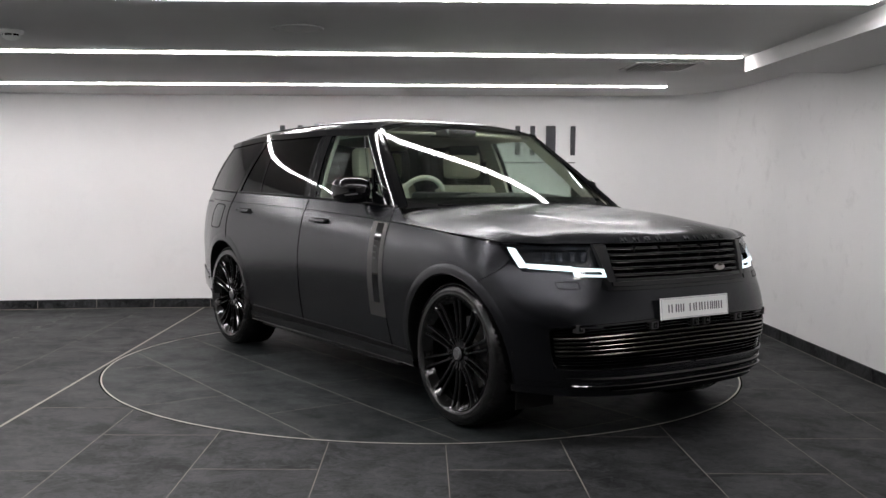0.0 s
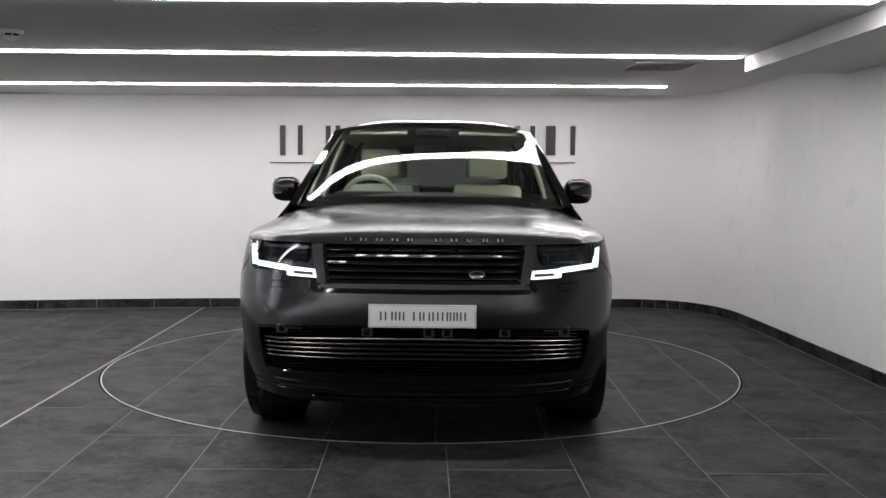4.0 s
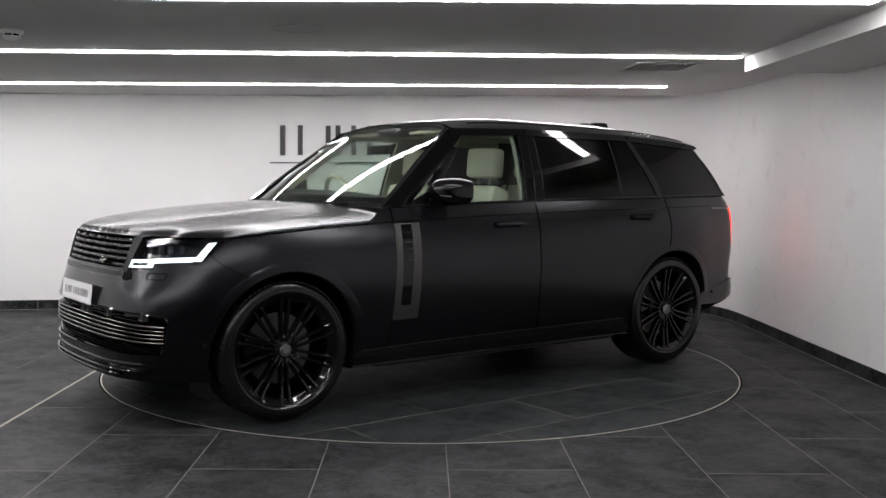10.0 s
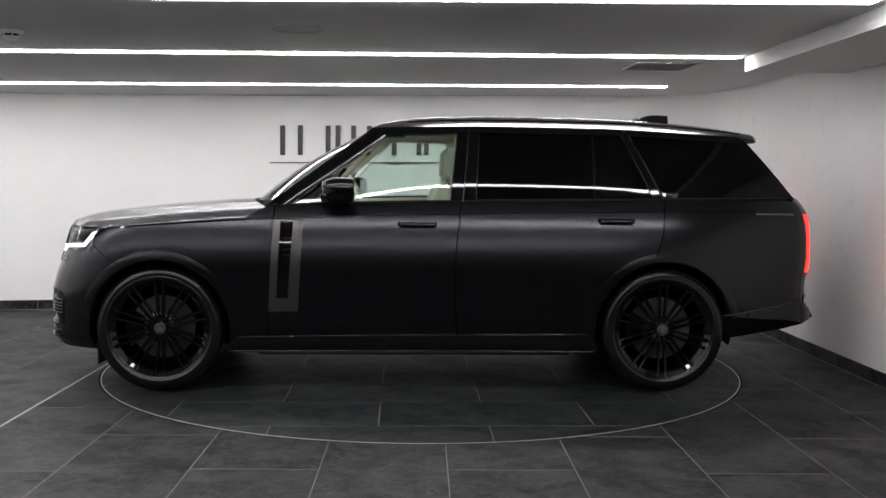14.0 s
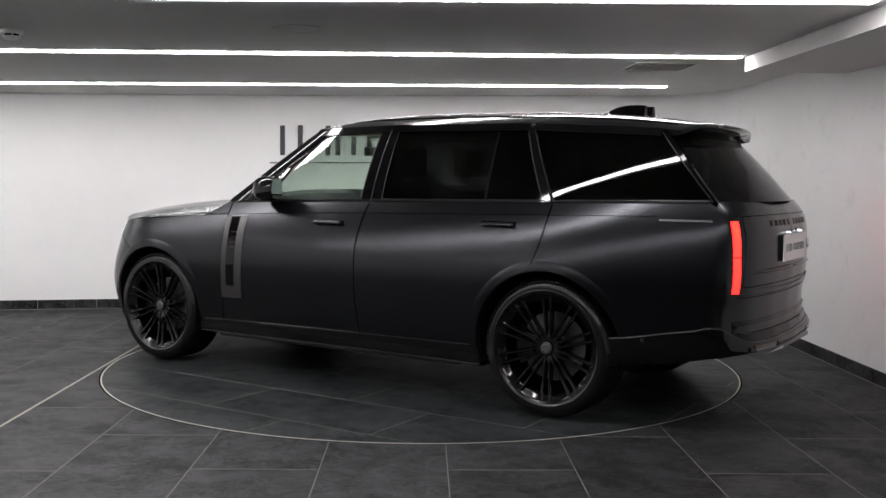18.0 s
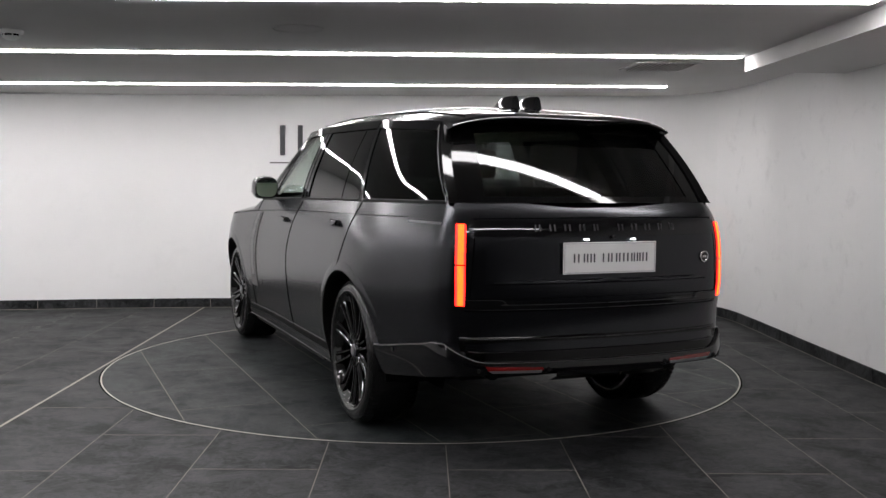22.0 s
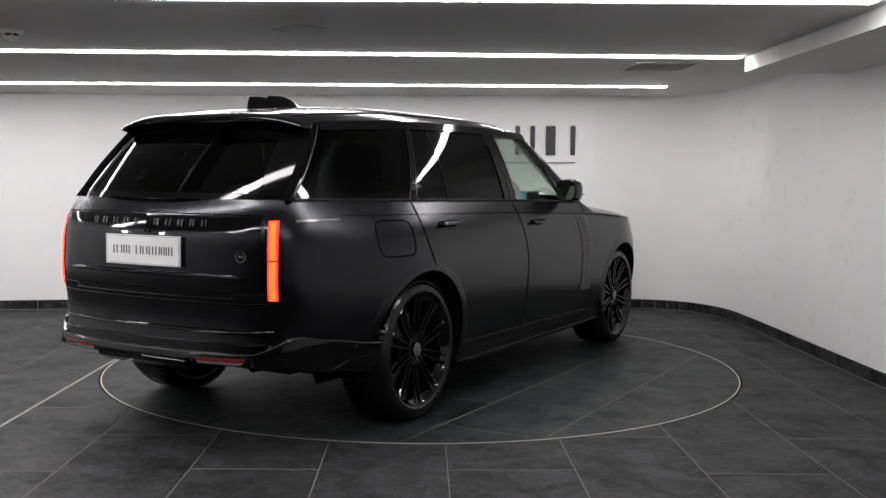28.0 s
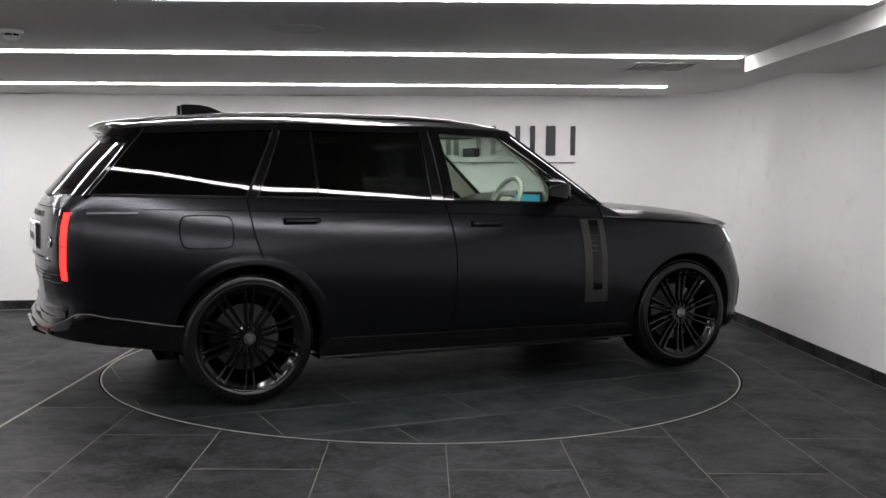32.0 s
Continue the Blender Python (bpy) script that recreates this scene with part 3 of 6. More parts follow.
SIDE_IN = ([0.18, 0.28, 0.36, 0.46, 0.58, 0.70, 0.80, 0.88, 0.95, 1.02, 1.07, 1.11, 1.14, 1.17, 1.21, 1.245], [0.108, 0.078, 0.056, 0.034, 0.015, 0.004, 0.0, 0.006, 0.017, 0.033, 0.048, 0.064, 0.079, 0.096, 0.119, 0.142])
FRONT_IN = ([0.20, 0.26, 0.34, 0.45, 0.60, 0.70, 0.82, 0.90, 0.96, 1.03, 1.08], [0.07, 0.035, 0.005, 0.0, 0.005, 0.028, 0.078, 0.105, 0.125, 0.155, 0.18])
REAR_IN = ([0.30, 0.38, 0.46, 0.56, 0.66, 0.76, 0.86, 1.00, 1.10, 1.16, 1.19, 1.215, 1.245], [0.07, 0.02, 0.005, 0.020, 0.025, 0.012, 0.0, 0.0, 0.008, 0.024, 0.038, 0.056, 0.085])

SIDE_T, FRONT_T, REAR_T = blurred(*SIDE_IN, 0.05), blurred(*FRONT_IN, 0.02), blurred(*REAR_IN, 0.02)


def outline(z):
    """The half outline at a height: arrays of x and y."""
    x, y, e, s = OUT_D.T
    front = float(np.interp(z, *FRONT_T))
    rear = float(np.interp(z, *REAR_T))
    return x - np.where(x > 0, e * front, -e * rear), np.maximum(y - s * float(np.interp(z, *SIDE_T)), 0)


def side_y(x, z):
    X, Y = outline(z)
    return float(np.interp(-x, -X, Y))


def front_x(y, z):
    X, Y = outline(z)
    return float(np.interp(abs(y), Y[:112], X[:112]))


def crease_z(x):
    """The line below the windows, running forward as the bonnet's edge."""
    return float(ease(x, [-2.74, -2.3, -1.53, -0.27, 0.82, 1.3, 1.72, 1.93, 2.1], [1.175, 1.170, 1.160, 1.138, 1.103, 1.078, 1.050, 1.035, 1.03]))


def belt_z(x):
    return float(ease(x, [-2.7, -2.36, -1.5, -0.27, 0.88, 1.2], [1.245, 1.243, 1.233, 1.215, 1.188, 1.18]))


def spine(c):
    """The point of the car's long axis that a panel faces away from."""
    return Vector((min(max(c.x, -1.9), 1.7), 0, 0.75))


def cpart(name, v, f, material, label="", smooth=True, parent=None):
    ob = mesh_ob(name, v, f, material, parent or car, label, smooth, spine)
    if parent is None:
        ob.location = (CAR_DX, CAR_DY, 0)
    return ob


def cbm(name, bm, material, label="", smooth=False, parent=None):
    ob = part(name, bm, material, parent or car, label, smooth)
    if parent is None:
        ob.location = (CAR_DX, CAR_DY, 0)
    return ob


ARCH = ((1.5985, 0.400, 0.448), (-1.5985, 0.400, 0.452))


def bottom_z(x):
    return float(np.interp(x, [-2.74, -2.55, -2.2, -1.9, -1.0, 1.0, 2.0, 2.25, 2.5], [0.50, 0.49, 0.46, 0.40, 0.30, 0.30, 0.27, 0.26, 0.26]))


def body_shell():
    """The painted lower body, lofted round, with wheel arches and openings cut."""
    X, Y = outline(0.6)
    # columns by arc length, with fixed ones at the edges of the openings
    cols = [0.0, 0.08, 0.16, 0.24, 0.32, 0.40, 0.455, 0.505, 0.55, 0.595, 0.64, 0.69, 0.72, 0.755, 0.785, 0.81, 0.84, 0.865, 0.895, 0.91, 0.93, 0.945]
    yq = np.interp(cols, OUT_D[:98, 1], np.arange(98))
    idx = list(yq)
    xside = np.arange(2.05, -2.28, -0.035)
    idx += list(np.interp(-xside, -OUT_D[:, 0], np.arange(len(OUT_D))))
    k0 = idx[-1]
    idx += list(np.linspace(k0, len(OUT_D) - 1, 28)[1:])
    idx = np.array(sorted(idx))
    rows = [0.26, 0.29, 0.32, 0.35, 0.375, 0.405, 0.43, 0.46, 0.49, 0.52, 0.55, 0.58, 0.615, 0.645, 0.675, 0.705, 0.735, 0.765, 0.80, 0.83, 0.86, 0.89, 0.92, 0.95, 0.98, 1.01, 1.03, 1.05, 1.07, 1.09, 1.11, 1.13, 1.15, 1.165, 1.18]
    at = np.arange(len(OUT_D))
    verts, n, m = [], len(rows), len(idx)
    for z0 in rows:
        for q in idx:
            xo = float(np.interp(q, at, OUT_D[:, 0]))
            z = min(max(z0, bottom_z(xo)), crease_z(xo) if xo < 2.0 else 1.03)
            ox, oy = outline(z)
            x, y = float(np.interp(q, at, ox)), float(np.interp(q, at, oy))
            verts.append([x, y, z])
    faces = []

    outy = [float(np.interp(q, at, OUT_D[:, 1])) for q in idx]

    def opening(col, x, z):
        """Grille, lamps and lower intake, by the column's half width."""
        if x < 2.0:
            return False
        y = 0.5 * (outy[col] + outy[col + 1])
        return (y < 0.69 and z > 0.86) or (y < 0.895 and z > 0.89) or (y < 0.60 and 0.405 < z < 0.645) or (y < 0.84 and 0.405 < z < 0.615)

    for q in grid_faces(n, m):
        p = [verts[i] for i in q]
        c = np.mean(p, 0)
        if np.linalg.norm(np.cross(np.subtract(p[2], p[0]), np.subtract(p[3], p[1]))) < 1e-6 or opening(q[0] % m, c[0], c[2]):
            continue
        inside = [any(math.hypot(v[0] - ax, v[2] - az) < r for ax, az, r in ARCH) and v[1] > 0.7 for v in p]
        if all(inside):
            continue
        faces.append(q)
    moved = set()
    for q in faces:
        for i in q:
            x, y, z = verts[i]
            for ax, az, r in ARCH:
                d = math.hypot(x - ax, z - az)
                if i not in moved and d < r and y > 0.7:
                    moved.add(i)
                    x2, z2 = ax + (x - ax) * r / d, az + (z - az) * r / d
                    verts[i] = [x2, side_y(x2, z2), z2]
    used = sorted({i for q in faces for i in q})
    re = {o: k for k, o in enumerate(used)}
    v1 = [verts[i] for i in used]
    f1 = [tuple(re[i] for i in q) for q in faces]
    nv = len(v1)
    v = v1 + [[a, -b, c] for a, b, c in v1]
    f = [q[::-1] for q in f1] + [tuple(i + nv for i in q) for q in f1]
    me = bpy.data.meshes.new("body")
    me.from_pydata(v, [], f)
    bm = bmesh.new()
    bm.from_mesh(me)
    bmesh.ops.remove_doubles(bm, verts=bm.verts, dist=0.0004)
    bmesh.ops.recalc_face_normals(bm, faces=bm.faces)
    return cbm("body", bm, M_MATTE, "satin black painted body", True)


body_shell()


def shoulder():
    """The rounded strip between the crease and the windows, with the tail's top edge."""
    xs = np.arange(1.12, -2.2, -0.04)
    at = np.arange(len(OUT_D))
    idx = list(np.interp(-xs, -OUT_D[:, 0], at))
    idx += list(np.linspace(idx[-1], len(OUT_D) - 1, 24)[1:])
    steps = 7
    v = []
    for q in idx:
        xo = float(np.interp(q, at, OUT_D[:, 0]))
        za, zb = crease_z(xo), belt_z(xo)
        k = min(1.0, max(0.0, (xo - 0.88) / 0.24))
        zb = za + (zb - za) * (1 - k * k * (3 - 2 * k)) + 0.002
        for k in range(steps):
            z = za + (zb - za) * k / (steps - 1)
            ox, oy = outline(z)
            v.append((float(np.interp(q, at, ox)), float(np.interp(q, at, oy)), z))
    f = grid_faces(len(idx), steps)
    n = len(v)
    v2 = v + [(a, -b, c) for a, b, c in v]
    cpart("shoulder", v2, f + [tuple(i + n for i in q[::-1]) for q in f], M_MATTE)


shoulder()


# ---- bonnet
BONNET_HALF = side_y(1.93, 1.035)
LIP_Y = [0.0, 0.15, 0.30, 0.42, 0.52, 0.60, 0.66, 0.72, 0.78, 0.83, 0.87, BONNET_HALF]
LIP = blurred(LIP_Y, [front_x(q, 1.03) for q in LIP_Y[:8]] + [2.155, 2.07, 1.99, 1.93], 0.025)


def bonnet_front(w):
    y = abs(w) * BONNET_HALF
    return float(np.interp(y, *LIP))


def bonnet_z(d, x, w):
    top = 1.03 + 0.0543 * (1 - math.exp(-max(d, 0) / 0.055)) + 0.1507 * d - 0.0445 * d * d
    edge = crease_z(min(x, 1.93)) + min(d, 0.02) * 0.3
    a = abs(w)
    prof = max(1 - a ** 4.5, 0.0) ** 0.62
    k = min(1, max(0, (d - 0.04) / 0.30))
    bulge = 0.006 / (1 + math.exp((a - 0.600) * 40)) * k * k * (3 - 2 * k)
    return edge + max(top - edge, 0) * prof + bulge - 0.018 * (1 - math.exp(-max(d, 0) / 0.2)) * a * a * prof


def bonnet():
    ws = np.concatenate([[-1, -0.998, -0.994, -0.987, -0.975], np.linspace(-0.96, -0.64, 12), np.linspace(-0.625, -0.545, 9), np.linspace(-0.52, 0.52, 15), np.linspace(0.545, 0.625, 9), np.linspace(0.64, 0.96, 12), [0.975, 0.987, 0.994, 0.998, 1]])
    us = np.concatenate([[0, 0.008, 0.02, 0.035, 0.055, 0.08], np.linspace(0.12, 1, 20)])
    v = []
    for u in us:
        for w in ws:
            xr = 1.10 - 0.22 * w * w
            xf = bonnet_front(w)
            x = xf + (xr - xf) * u
            v.append((x, w * side_y(min(x, 1.93), crease_z(min(x, 1.93))), bonnet_z(xf - x, x, w)))
    cpart("bonnet", v, grid_faces(len(us), len(ws)), M_MATTE)
    # the dark joint under the bonnet's edge
    for s in (-1, 1):
        pts = [(x, s * (side_y(x, crease_z(x)) + 0.0005), crease_z(x) - 0.001) for x in np.linspace(1.95, -2.2, 60)]
        v, f = tube(pts, 0.0020, 5)
        cpart("panel_joint", v, f, M_DARKGAP)


bonnet()

# ---- glasshouse
CANT = ([-2.45, -2.2, -1.9, -1.2, -0.3, 0.10, 0.25, 0.45, 0.7, 0.95], [0.615, 0.645, 0.672, 0.698, 0.700, 0.690, 0.680, 0.672, 0.665, 0.66], [1.61, 1.645, 1.668, 1.694, 1.700, 1.693, 1.686, 1.678, 1.67, 1.66])


CANT_Y, CANT_Z = blurred(CANT[0], CANT[1], 0.10, 0.01), blurred(CANT[0], CANT[2], 0.10, 0.01)


def cant(x):
    return float(np.interp(x, *CANT_Y)), float(np.interp(x, *CANT_Z))


def glass_y(x, z):
    """Half width of the glasshouse."""
    zb = belt_z(x)
    yb = side_y(max(x, -2.45), zb) + 0.002
    yc, zc = cant(x)
    t = (z - zb) / (zc - zb)
    return yb + (yc - yb) * t + 0.021 * t * (1 - t) * 4


def side_patch(name, quad, material, side, out=0.0, thick=0.004, nx=10, nz=8, label="", bow=0.0, crown=0.0):
    """A pane or panel on the glasshouse side: corners (x, z) bottom front, bottom rear, top rear, top front."""
    (x0, z0), (x1, z1), (x2, z2), (x3, z3) = quad
    v = []
    for off in (out, out - thick):
        for j in range(nz + 1):
            t = j / nz
            for i in range(nx + 1):
                s = i / nx
                x = (x0 + (x1 - x0) * s) * (1 - t) + (x3 + (x2 - x3) * s) * t
                z = (z0 + (z1 - z0) * s) * (1 - t) + (z3 + (z2 - z3) * s) * t + bow * 4 * s * (1 - s) * t
                v.append((x, side * (glass_y(x, z) + off - crown * (2 * s - 1) ** 2), z))
    n = (nx + 1) * (nz + 1)
    f = grid_faces(nz + 1, nx + 1)
    g = [q[::-1] if side > 0 else q for q in f] + [tuple(i + n for i in (q if side > 0 else q[::-1])) for q in f]
    rim = [i for i in range(nx)] + [i * (nx + 1) + nx for i in range(nz)] + [nz * (nx + 1) + nx - i for i in range(nx)] + [(nz - i) * (nx + 1) for i in range(nz)]
    for a, b in zip(rim, rim[1:] + rim[:1]):
        g.append((a, b, b + n, a + n) if side > 0 else (b, a, a + n, b + n))
    ob = cpart(name, v, g, material, label)
    return ob


def glasshouse():
    for s in (1, -1):
        b = belt_z
        # door glass
        side_patch("window", [(0.60, b(0.6) + 0.012), (-0.225, b(-0.2) + 0.010), (-0.275, 1.662), (0.165, 1.655)], M_CLEAR, s, -0.004, label="clear front door glass")
        side_patch("window", [(0.735, b(0.7) + 0.012), (0.615, b(0.6) + 0.012), (0.44, 1.41), (0.46, 1.41)], M_CLEAR, s, -0.004, nx=4)
        side_patch("window", [(-0.395, b(-0.4) + 0.010), (-1.145, b(-1.1) + 0.010), (-1.15, 1.664), (-0.42, 1.666)], M_PRIVACY, s, -0.003, label="dark tinted rear door glass")
        side_patch("window", [(-1.165, b(-1.2) + 0.010), (-1.53, b(-1.5) + 0.010), (-1.345, 1.660), (-1.165, 1.664)], M_PRIVACY, s, -0.003, label="dark tinted rear door glass")
        side_patch("window", [(-1.605, b(-1.6) + 0.010), (-2.475, b(-2.4) + 0.010), (-2.155, 1.630), (-1.395, 1.668)], M_PRIVACY, s, -0.001, label="dark tinted rear quarter glass")
        # pillars and rails
        side_patch("a_pillar", [(0.93, b(0.9)), (0.735, b(0.7)), (0.165, 1.66), (0.275, 1.687)], M_GLOSS, s, 0.006, 0.05, label="gloss black windscreen pillar", crown=0.014)
        side_patch("window_bar", [(0.63, b(0.6)), (0.60, b(0.6)), (0.43, 1.42), (0.455, 1.42)], M_GLOSS, s, 0.001, 0.03, nx=2)
        side_patch("b_pillar", [(-0.225, b(-.2)), (-0.305, b(-.3)), (-0.35, 1.675), (-0.275, 1.675)], M_GLOSS, s, 0.002, 0.04, nx=3, label="gloss black door pillar")
        side_patch("b_pillar", [(-0.312, b(-.3)), (-0.395, b(-.4)), (-0.42, 1.675), (-0.357, 1.675)], M_GLOSS, s, 0.002, 0.04, nx=3, label="gloss black door pillar")
        side_patch("window_bar", [(-1.145, b(-1.1)), (-1.165, b(-1.2)), (-1.165, 1.672), (-1.15, 1.672)], M_GLOSS, s, 0.0, 0.03, nx=2)
        side_patch("c_pillar", [(-1.53, b(-1.5)), (-1.59, b(-1.6)), (-1.385, 1.672), (-1.345, 1.672)], M_GLOSS, s, 0.003, 0.05, nx=3)
        side_patch("d_pillar", [(-2.475, b(-2.4)), (-2.505, b(-2.5)), (-2.185, 1.634), (-2.155, 1.638)], M_FRIT, s, 0.0, 0.05, nx=4, label="gloss black tail pillar")
        # header above the windows and sill trim below
        for x0, x1 in ((0.28, -0.35), (-0.357, -1.35), (-1.385, -2.15)):
            side_patch("window_header", [(x0, cant(x0)[1] - 0.042), (x1, cant(x1)[1] - 0.042), (x1, cant(x1)[1] + 0.004), (x0, cant(x0)[1] + 0.004)], M_GLOSS, s, 0.005, 0.05, nx=16, nz=2)
        for x0, x1 in ((0.90, -0.305), (-0.312, -1.55), (-1.60, -2.46)):
            side_patch("window_sill", [(x0, b(x0) - 0.003), (x1, b(x1) - 0.003), (x1, b(x1) + 0.009), (x0, b(x0) + 0.009)], M_CLAD, s, 0.003, 0.02, nx=16, nz=1)


glasshouse()


def window_trims():
    """Thin satin edge trims along pillars and below the windows, also painting in edge highlights."""
    b = belt_z
    for s in (1, -1):
        for p, q in (((-0.228, b(-.2) + 0.008), (-0.277, 1.650)), ((-0.3085, b(-.3)), (-0.3535, 1.668)), ((-0.392, b(-.4) + 0.008), (-0.418, 1.652)),
                     ((-1.534, b(-1.5) + 0.008), (-1.347, 1.652)), ((-1.600, b(-1.6) + 0.008), (-1.392, 1.655)), ((-2.474, b(-2.4) + 0.008), (-2.156, 1.628)),
                     ((0.592, b(0.6) + 0.010), (0.170, 1.646))):
            pts = []
            for t in np.linspace(0, 1, 14):
                x, z = p[0] + (q[0] - p[0]) * t, p[1] + (q[1] - p[1]) * t
                pts.append((x, s * (glass_y(x, z) + 0.0035), z))
            v, f = tube(pts, 0.0020, 6)
            cpart("window_trim_glint", v, f, M_TRIM_GLINT)
        for x0, x1 in ((0.58, -0.225), (-0.40, -1.53), (-1.605, -2.46)):
            pts = [(x, s * (glass_y(x, b(x) + 0.010) + 0.004), b(x) + 0.010) for x in np.linspace(x0, x1, 24)]
            v, f = tube(pts, 0.0022, 6)
            cpart("window_trim_glint", v, f, M_TRIM_GLINT)


window_trims()

# ---- roof
ROOF_Z = ([-2.50, -2.42, -2.2, -2.0, -1.6, -1.1, -0.5, -0.05, 0.14, 0.2], [1.657, 1.680, 1.712, 1.738, 1.772, 1.790, 1.796, 1.782, 1.757, 1.745])
ROOF_T = blurred(*ROOF_Z, 0.08, 0.01)


def roof_z(x, w):
    yc, zc = cant(x)
    top = float(np.interp(x, *ROOF_T))
    return zc + (top - zc) * (1 - abs(w) ** 4.0)


def roof():
    xs = np.linspace(-2.16, 0.15, 46)
    ws = np.concatenate([np.linspace(-1, -0.7, 8), np.linspace(-0.62, 0.62, 15), np.linspace(0.7, 1, 8)])
    v = []
    for x in xs:
        for w in ws:
            xx = x + (0.10 * w * w if x > 0 else 0.0)
            v.append((xx, w * (cant(xx)[0] + 0.004), roof_z(xx, w)))
    v0 = list(v)
    n = len(v)
    v = v0 + [(a, b, c - 0.02) for a, b, c in v0]
    f = grid_faces(len(xs), len(ws))
    m = len(ws)
    g = f + [tuple(i + n for i in q[::-1]) for q in f]
    rim = list(range(m)) + [i * m + m - 1 for i in range(1, len(xs))] + [(len(xs) - 1) * m + i for i in range(m - 2, -1, -1)] + [i * m for i in range(len(xs) - 2, 0, -1)]
    for a, b in zip(rim, rim[1:] + rim[:1]):
        g.append((b, a, a + n, b + n))
    cpart("roof", v, g, M_ROOF, "smooth black roof")
    # headliner
    v2 = [(a, b * 0.97, c - 0.05) for a, b, c in v0]
    cpart("headliner", v2, [q[::-1] for q in f], M_HEADLINER, "cream roof lining")
    for s in (-1, 1):
        pts = [(x, s * cant(x)[0] * 0.845, roof_z(x, 0.84) + 0.001) for x in np.linspace(0.05, -2.2, 40)]
        v, f2 = tube(pts, 0.004, 5)
        cpart("roof_joint", v, f2, M_DARKGAP)


roof()


def ruled(name, low, high, material, thick=0.005, nu=24, nv=12, label="", bulge=0.0, direction=1, lift=0.0, across=0.0):
    """A curved pane between two curves given as functions of -1..1."""
    v = []
    for off in (0.0, -thick):
        for j in range(nv + 1):
            t = j / nv
            for i in range(nu + 1):
                w = -1 + 2 * i / nu
                a, b = Vector(low(w)), Vector(high(w))
                p = a.lerp(b, t)
                out = off + lift + bulge * 4 * t * (1 - t) * (1 - across * w * w)
                p.x += direction * out
                p.z += 0.5 * out
                v.append(p)
    n = (nu + 1) * (nv + 1)
    f = grid_faces(nv + 1, nu + 1)
    g = f + [tuple(i + n for i in q[::-1]) for q in f]
    rim = list(range(nu)) + [i * (nu + 1) + nu for i in range(nv)] + [nv * (nu + 1) + nu - i for i in range(nu)] + [(nv - i) * (nu + 1) for i in range(nv)]
    for a, b in zip(rim, rim[1:] + rim[:1]):
        g.append((b, a, a + n, b + n))
    return cpart(name, v, g, material, label)


def ws_low(w):
    return (1.105 - 0.20 * w * w - 0.04 * w ** 4, 0.845 * w, 1.186 + 0.006 * (1 - w * w))


def ws_high(w):
    return (0.135 + 0.11 * w * w + 0.03 * w ** 4, 0.655 * w, roof_z(0.13 + 0.08 * w * w + 0.05 * w ** 4, 0.95 * w) - 0.006)


ruled("windscreen", ws_low, ws_high, M_SCREEN, label="clear curved windscreen", bulge=0.062, across=0.9)
ruled("windscreen_border", lambda w: Vector(ws_low(w)) + Vector((0.02, 0, -0.006)), lambda w: Vector(ws_low(w)).lerp(Vector(ws_high(w)), 0.10), M_UNDER, nv=2, label="black lower windscreen border", direction=0.5)
ruled("windscreen_border", lambda w: Vector(ws_low(w)).lerp(Vector(ws_high(w)), 0.955), ws_high, M_GLOSS, nv=2, label="black upper windscreen border")


def ws_side_border(s):
    """Black printed edge of the windscreen beside the pillar."""
    v = []
    for t in np.linspace(0, 1, 13):
        for w in np.linspace(0.965, 1.0, 6):
            p = Vector(ws_low(s * w)).lerp(Vector(ws_high(s * w)), t)
            b = 0.062 * 4 * t * (1 - t) * (1 - 0.9 * w * w) + 0.003
            v.append((p.x + b, p.y, p.z + 0.5 * b))
    cpart("windscreen_border", v, grid_faces(13, 6), M_FRIT)


for sd in (1, -1):
    ws_side_border(sd)


RW_BULGE = 0.011


def rw_low(w):
    return (-2.655 + 0.13 * w * w + 0.06 * w ** 4, 0.735 * w, 1.246)


def rw_high(w):
    return (-2.255 + 0.07 * w * w + 0.03 * w ** 4, 0.635 * w, 1.660 - 0.03 * w * w)


ruled("rear_window", rw_low, rw_high, M_REARGLASS, label="dark tinted rear window", bulge=RW_BULGE, direction=-1)


def rw_border():
    """Black printed edge of the rear window, just proud of the glass."""
    def at(w, t):
        p = Vector(rw_low(w)).lerp(Vector(rw_high(w)), t)
        b = RW_BULGE * 4 * t * (1 - t) + 0.0035
        return (p.x - b, p.y, p.z + 0.5 * b)
    for w0, w1, t0, t1 in ((-1, -0.80, 0, 1), (0.80, 1, 0, 1), (-0.80, 0.80, 0.86, 1), (-0.80, 0.80, 0, 0.07)):
        v = [at(w, t) for t in np.linspace(t0, t1, 11) for w in np.linspace(w0, w1, 17)]
        cpart("rear_window_border", v, grid_faces(11, 17), M_FRIT)


rw_border()


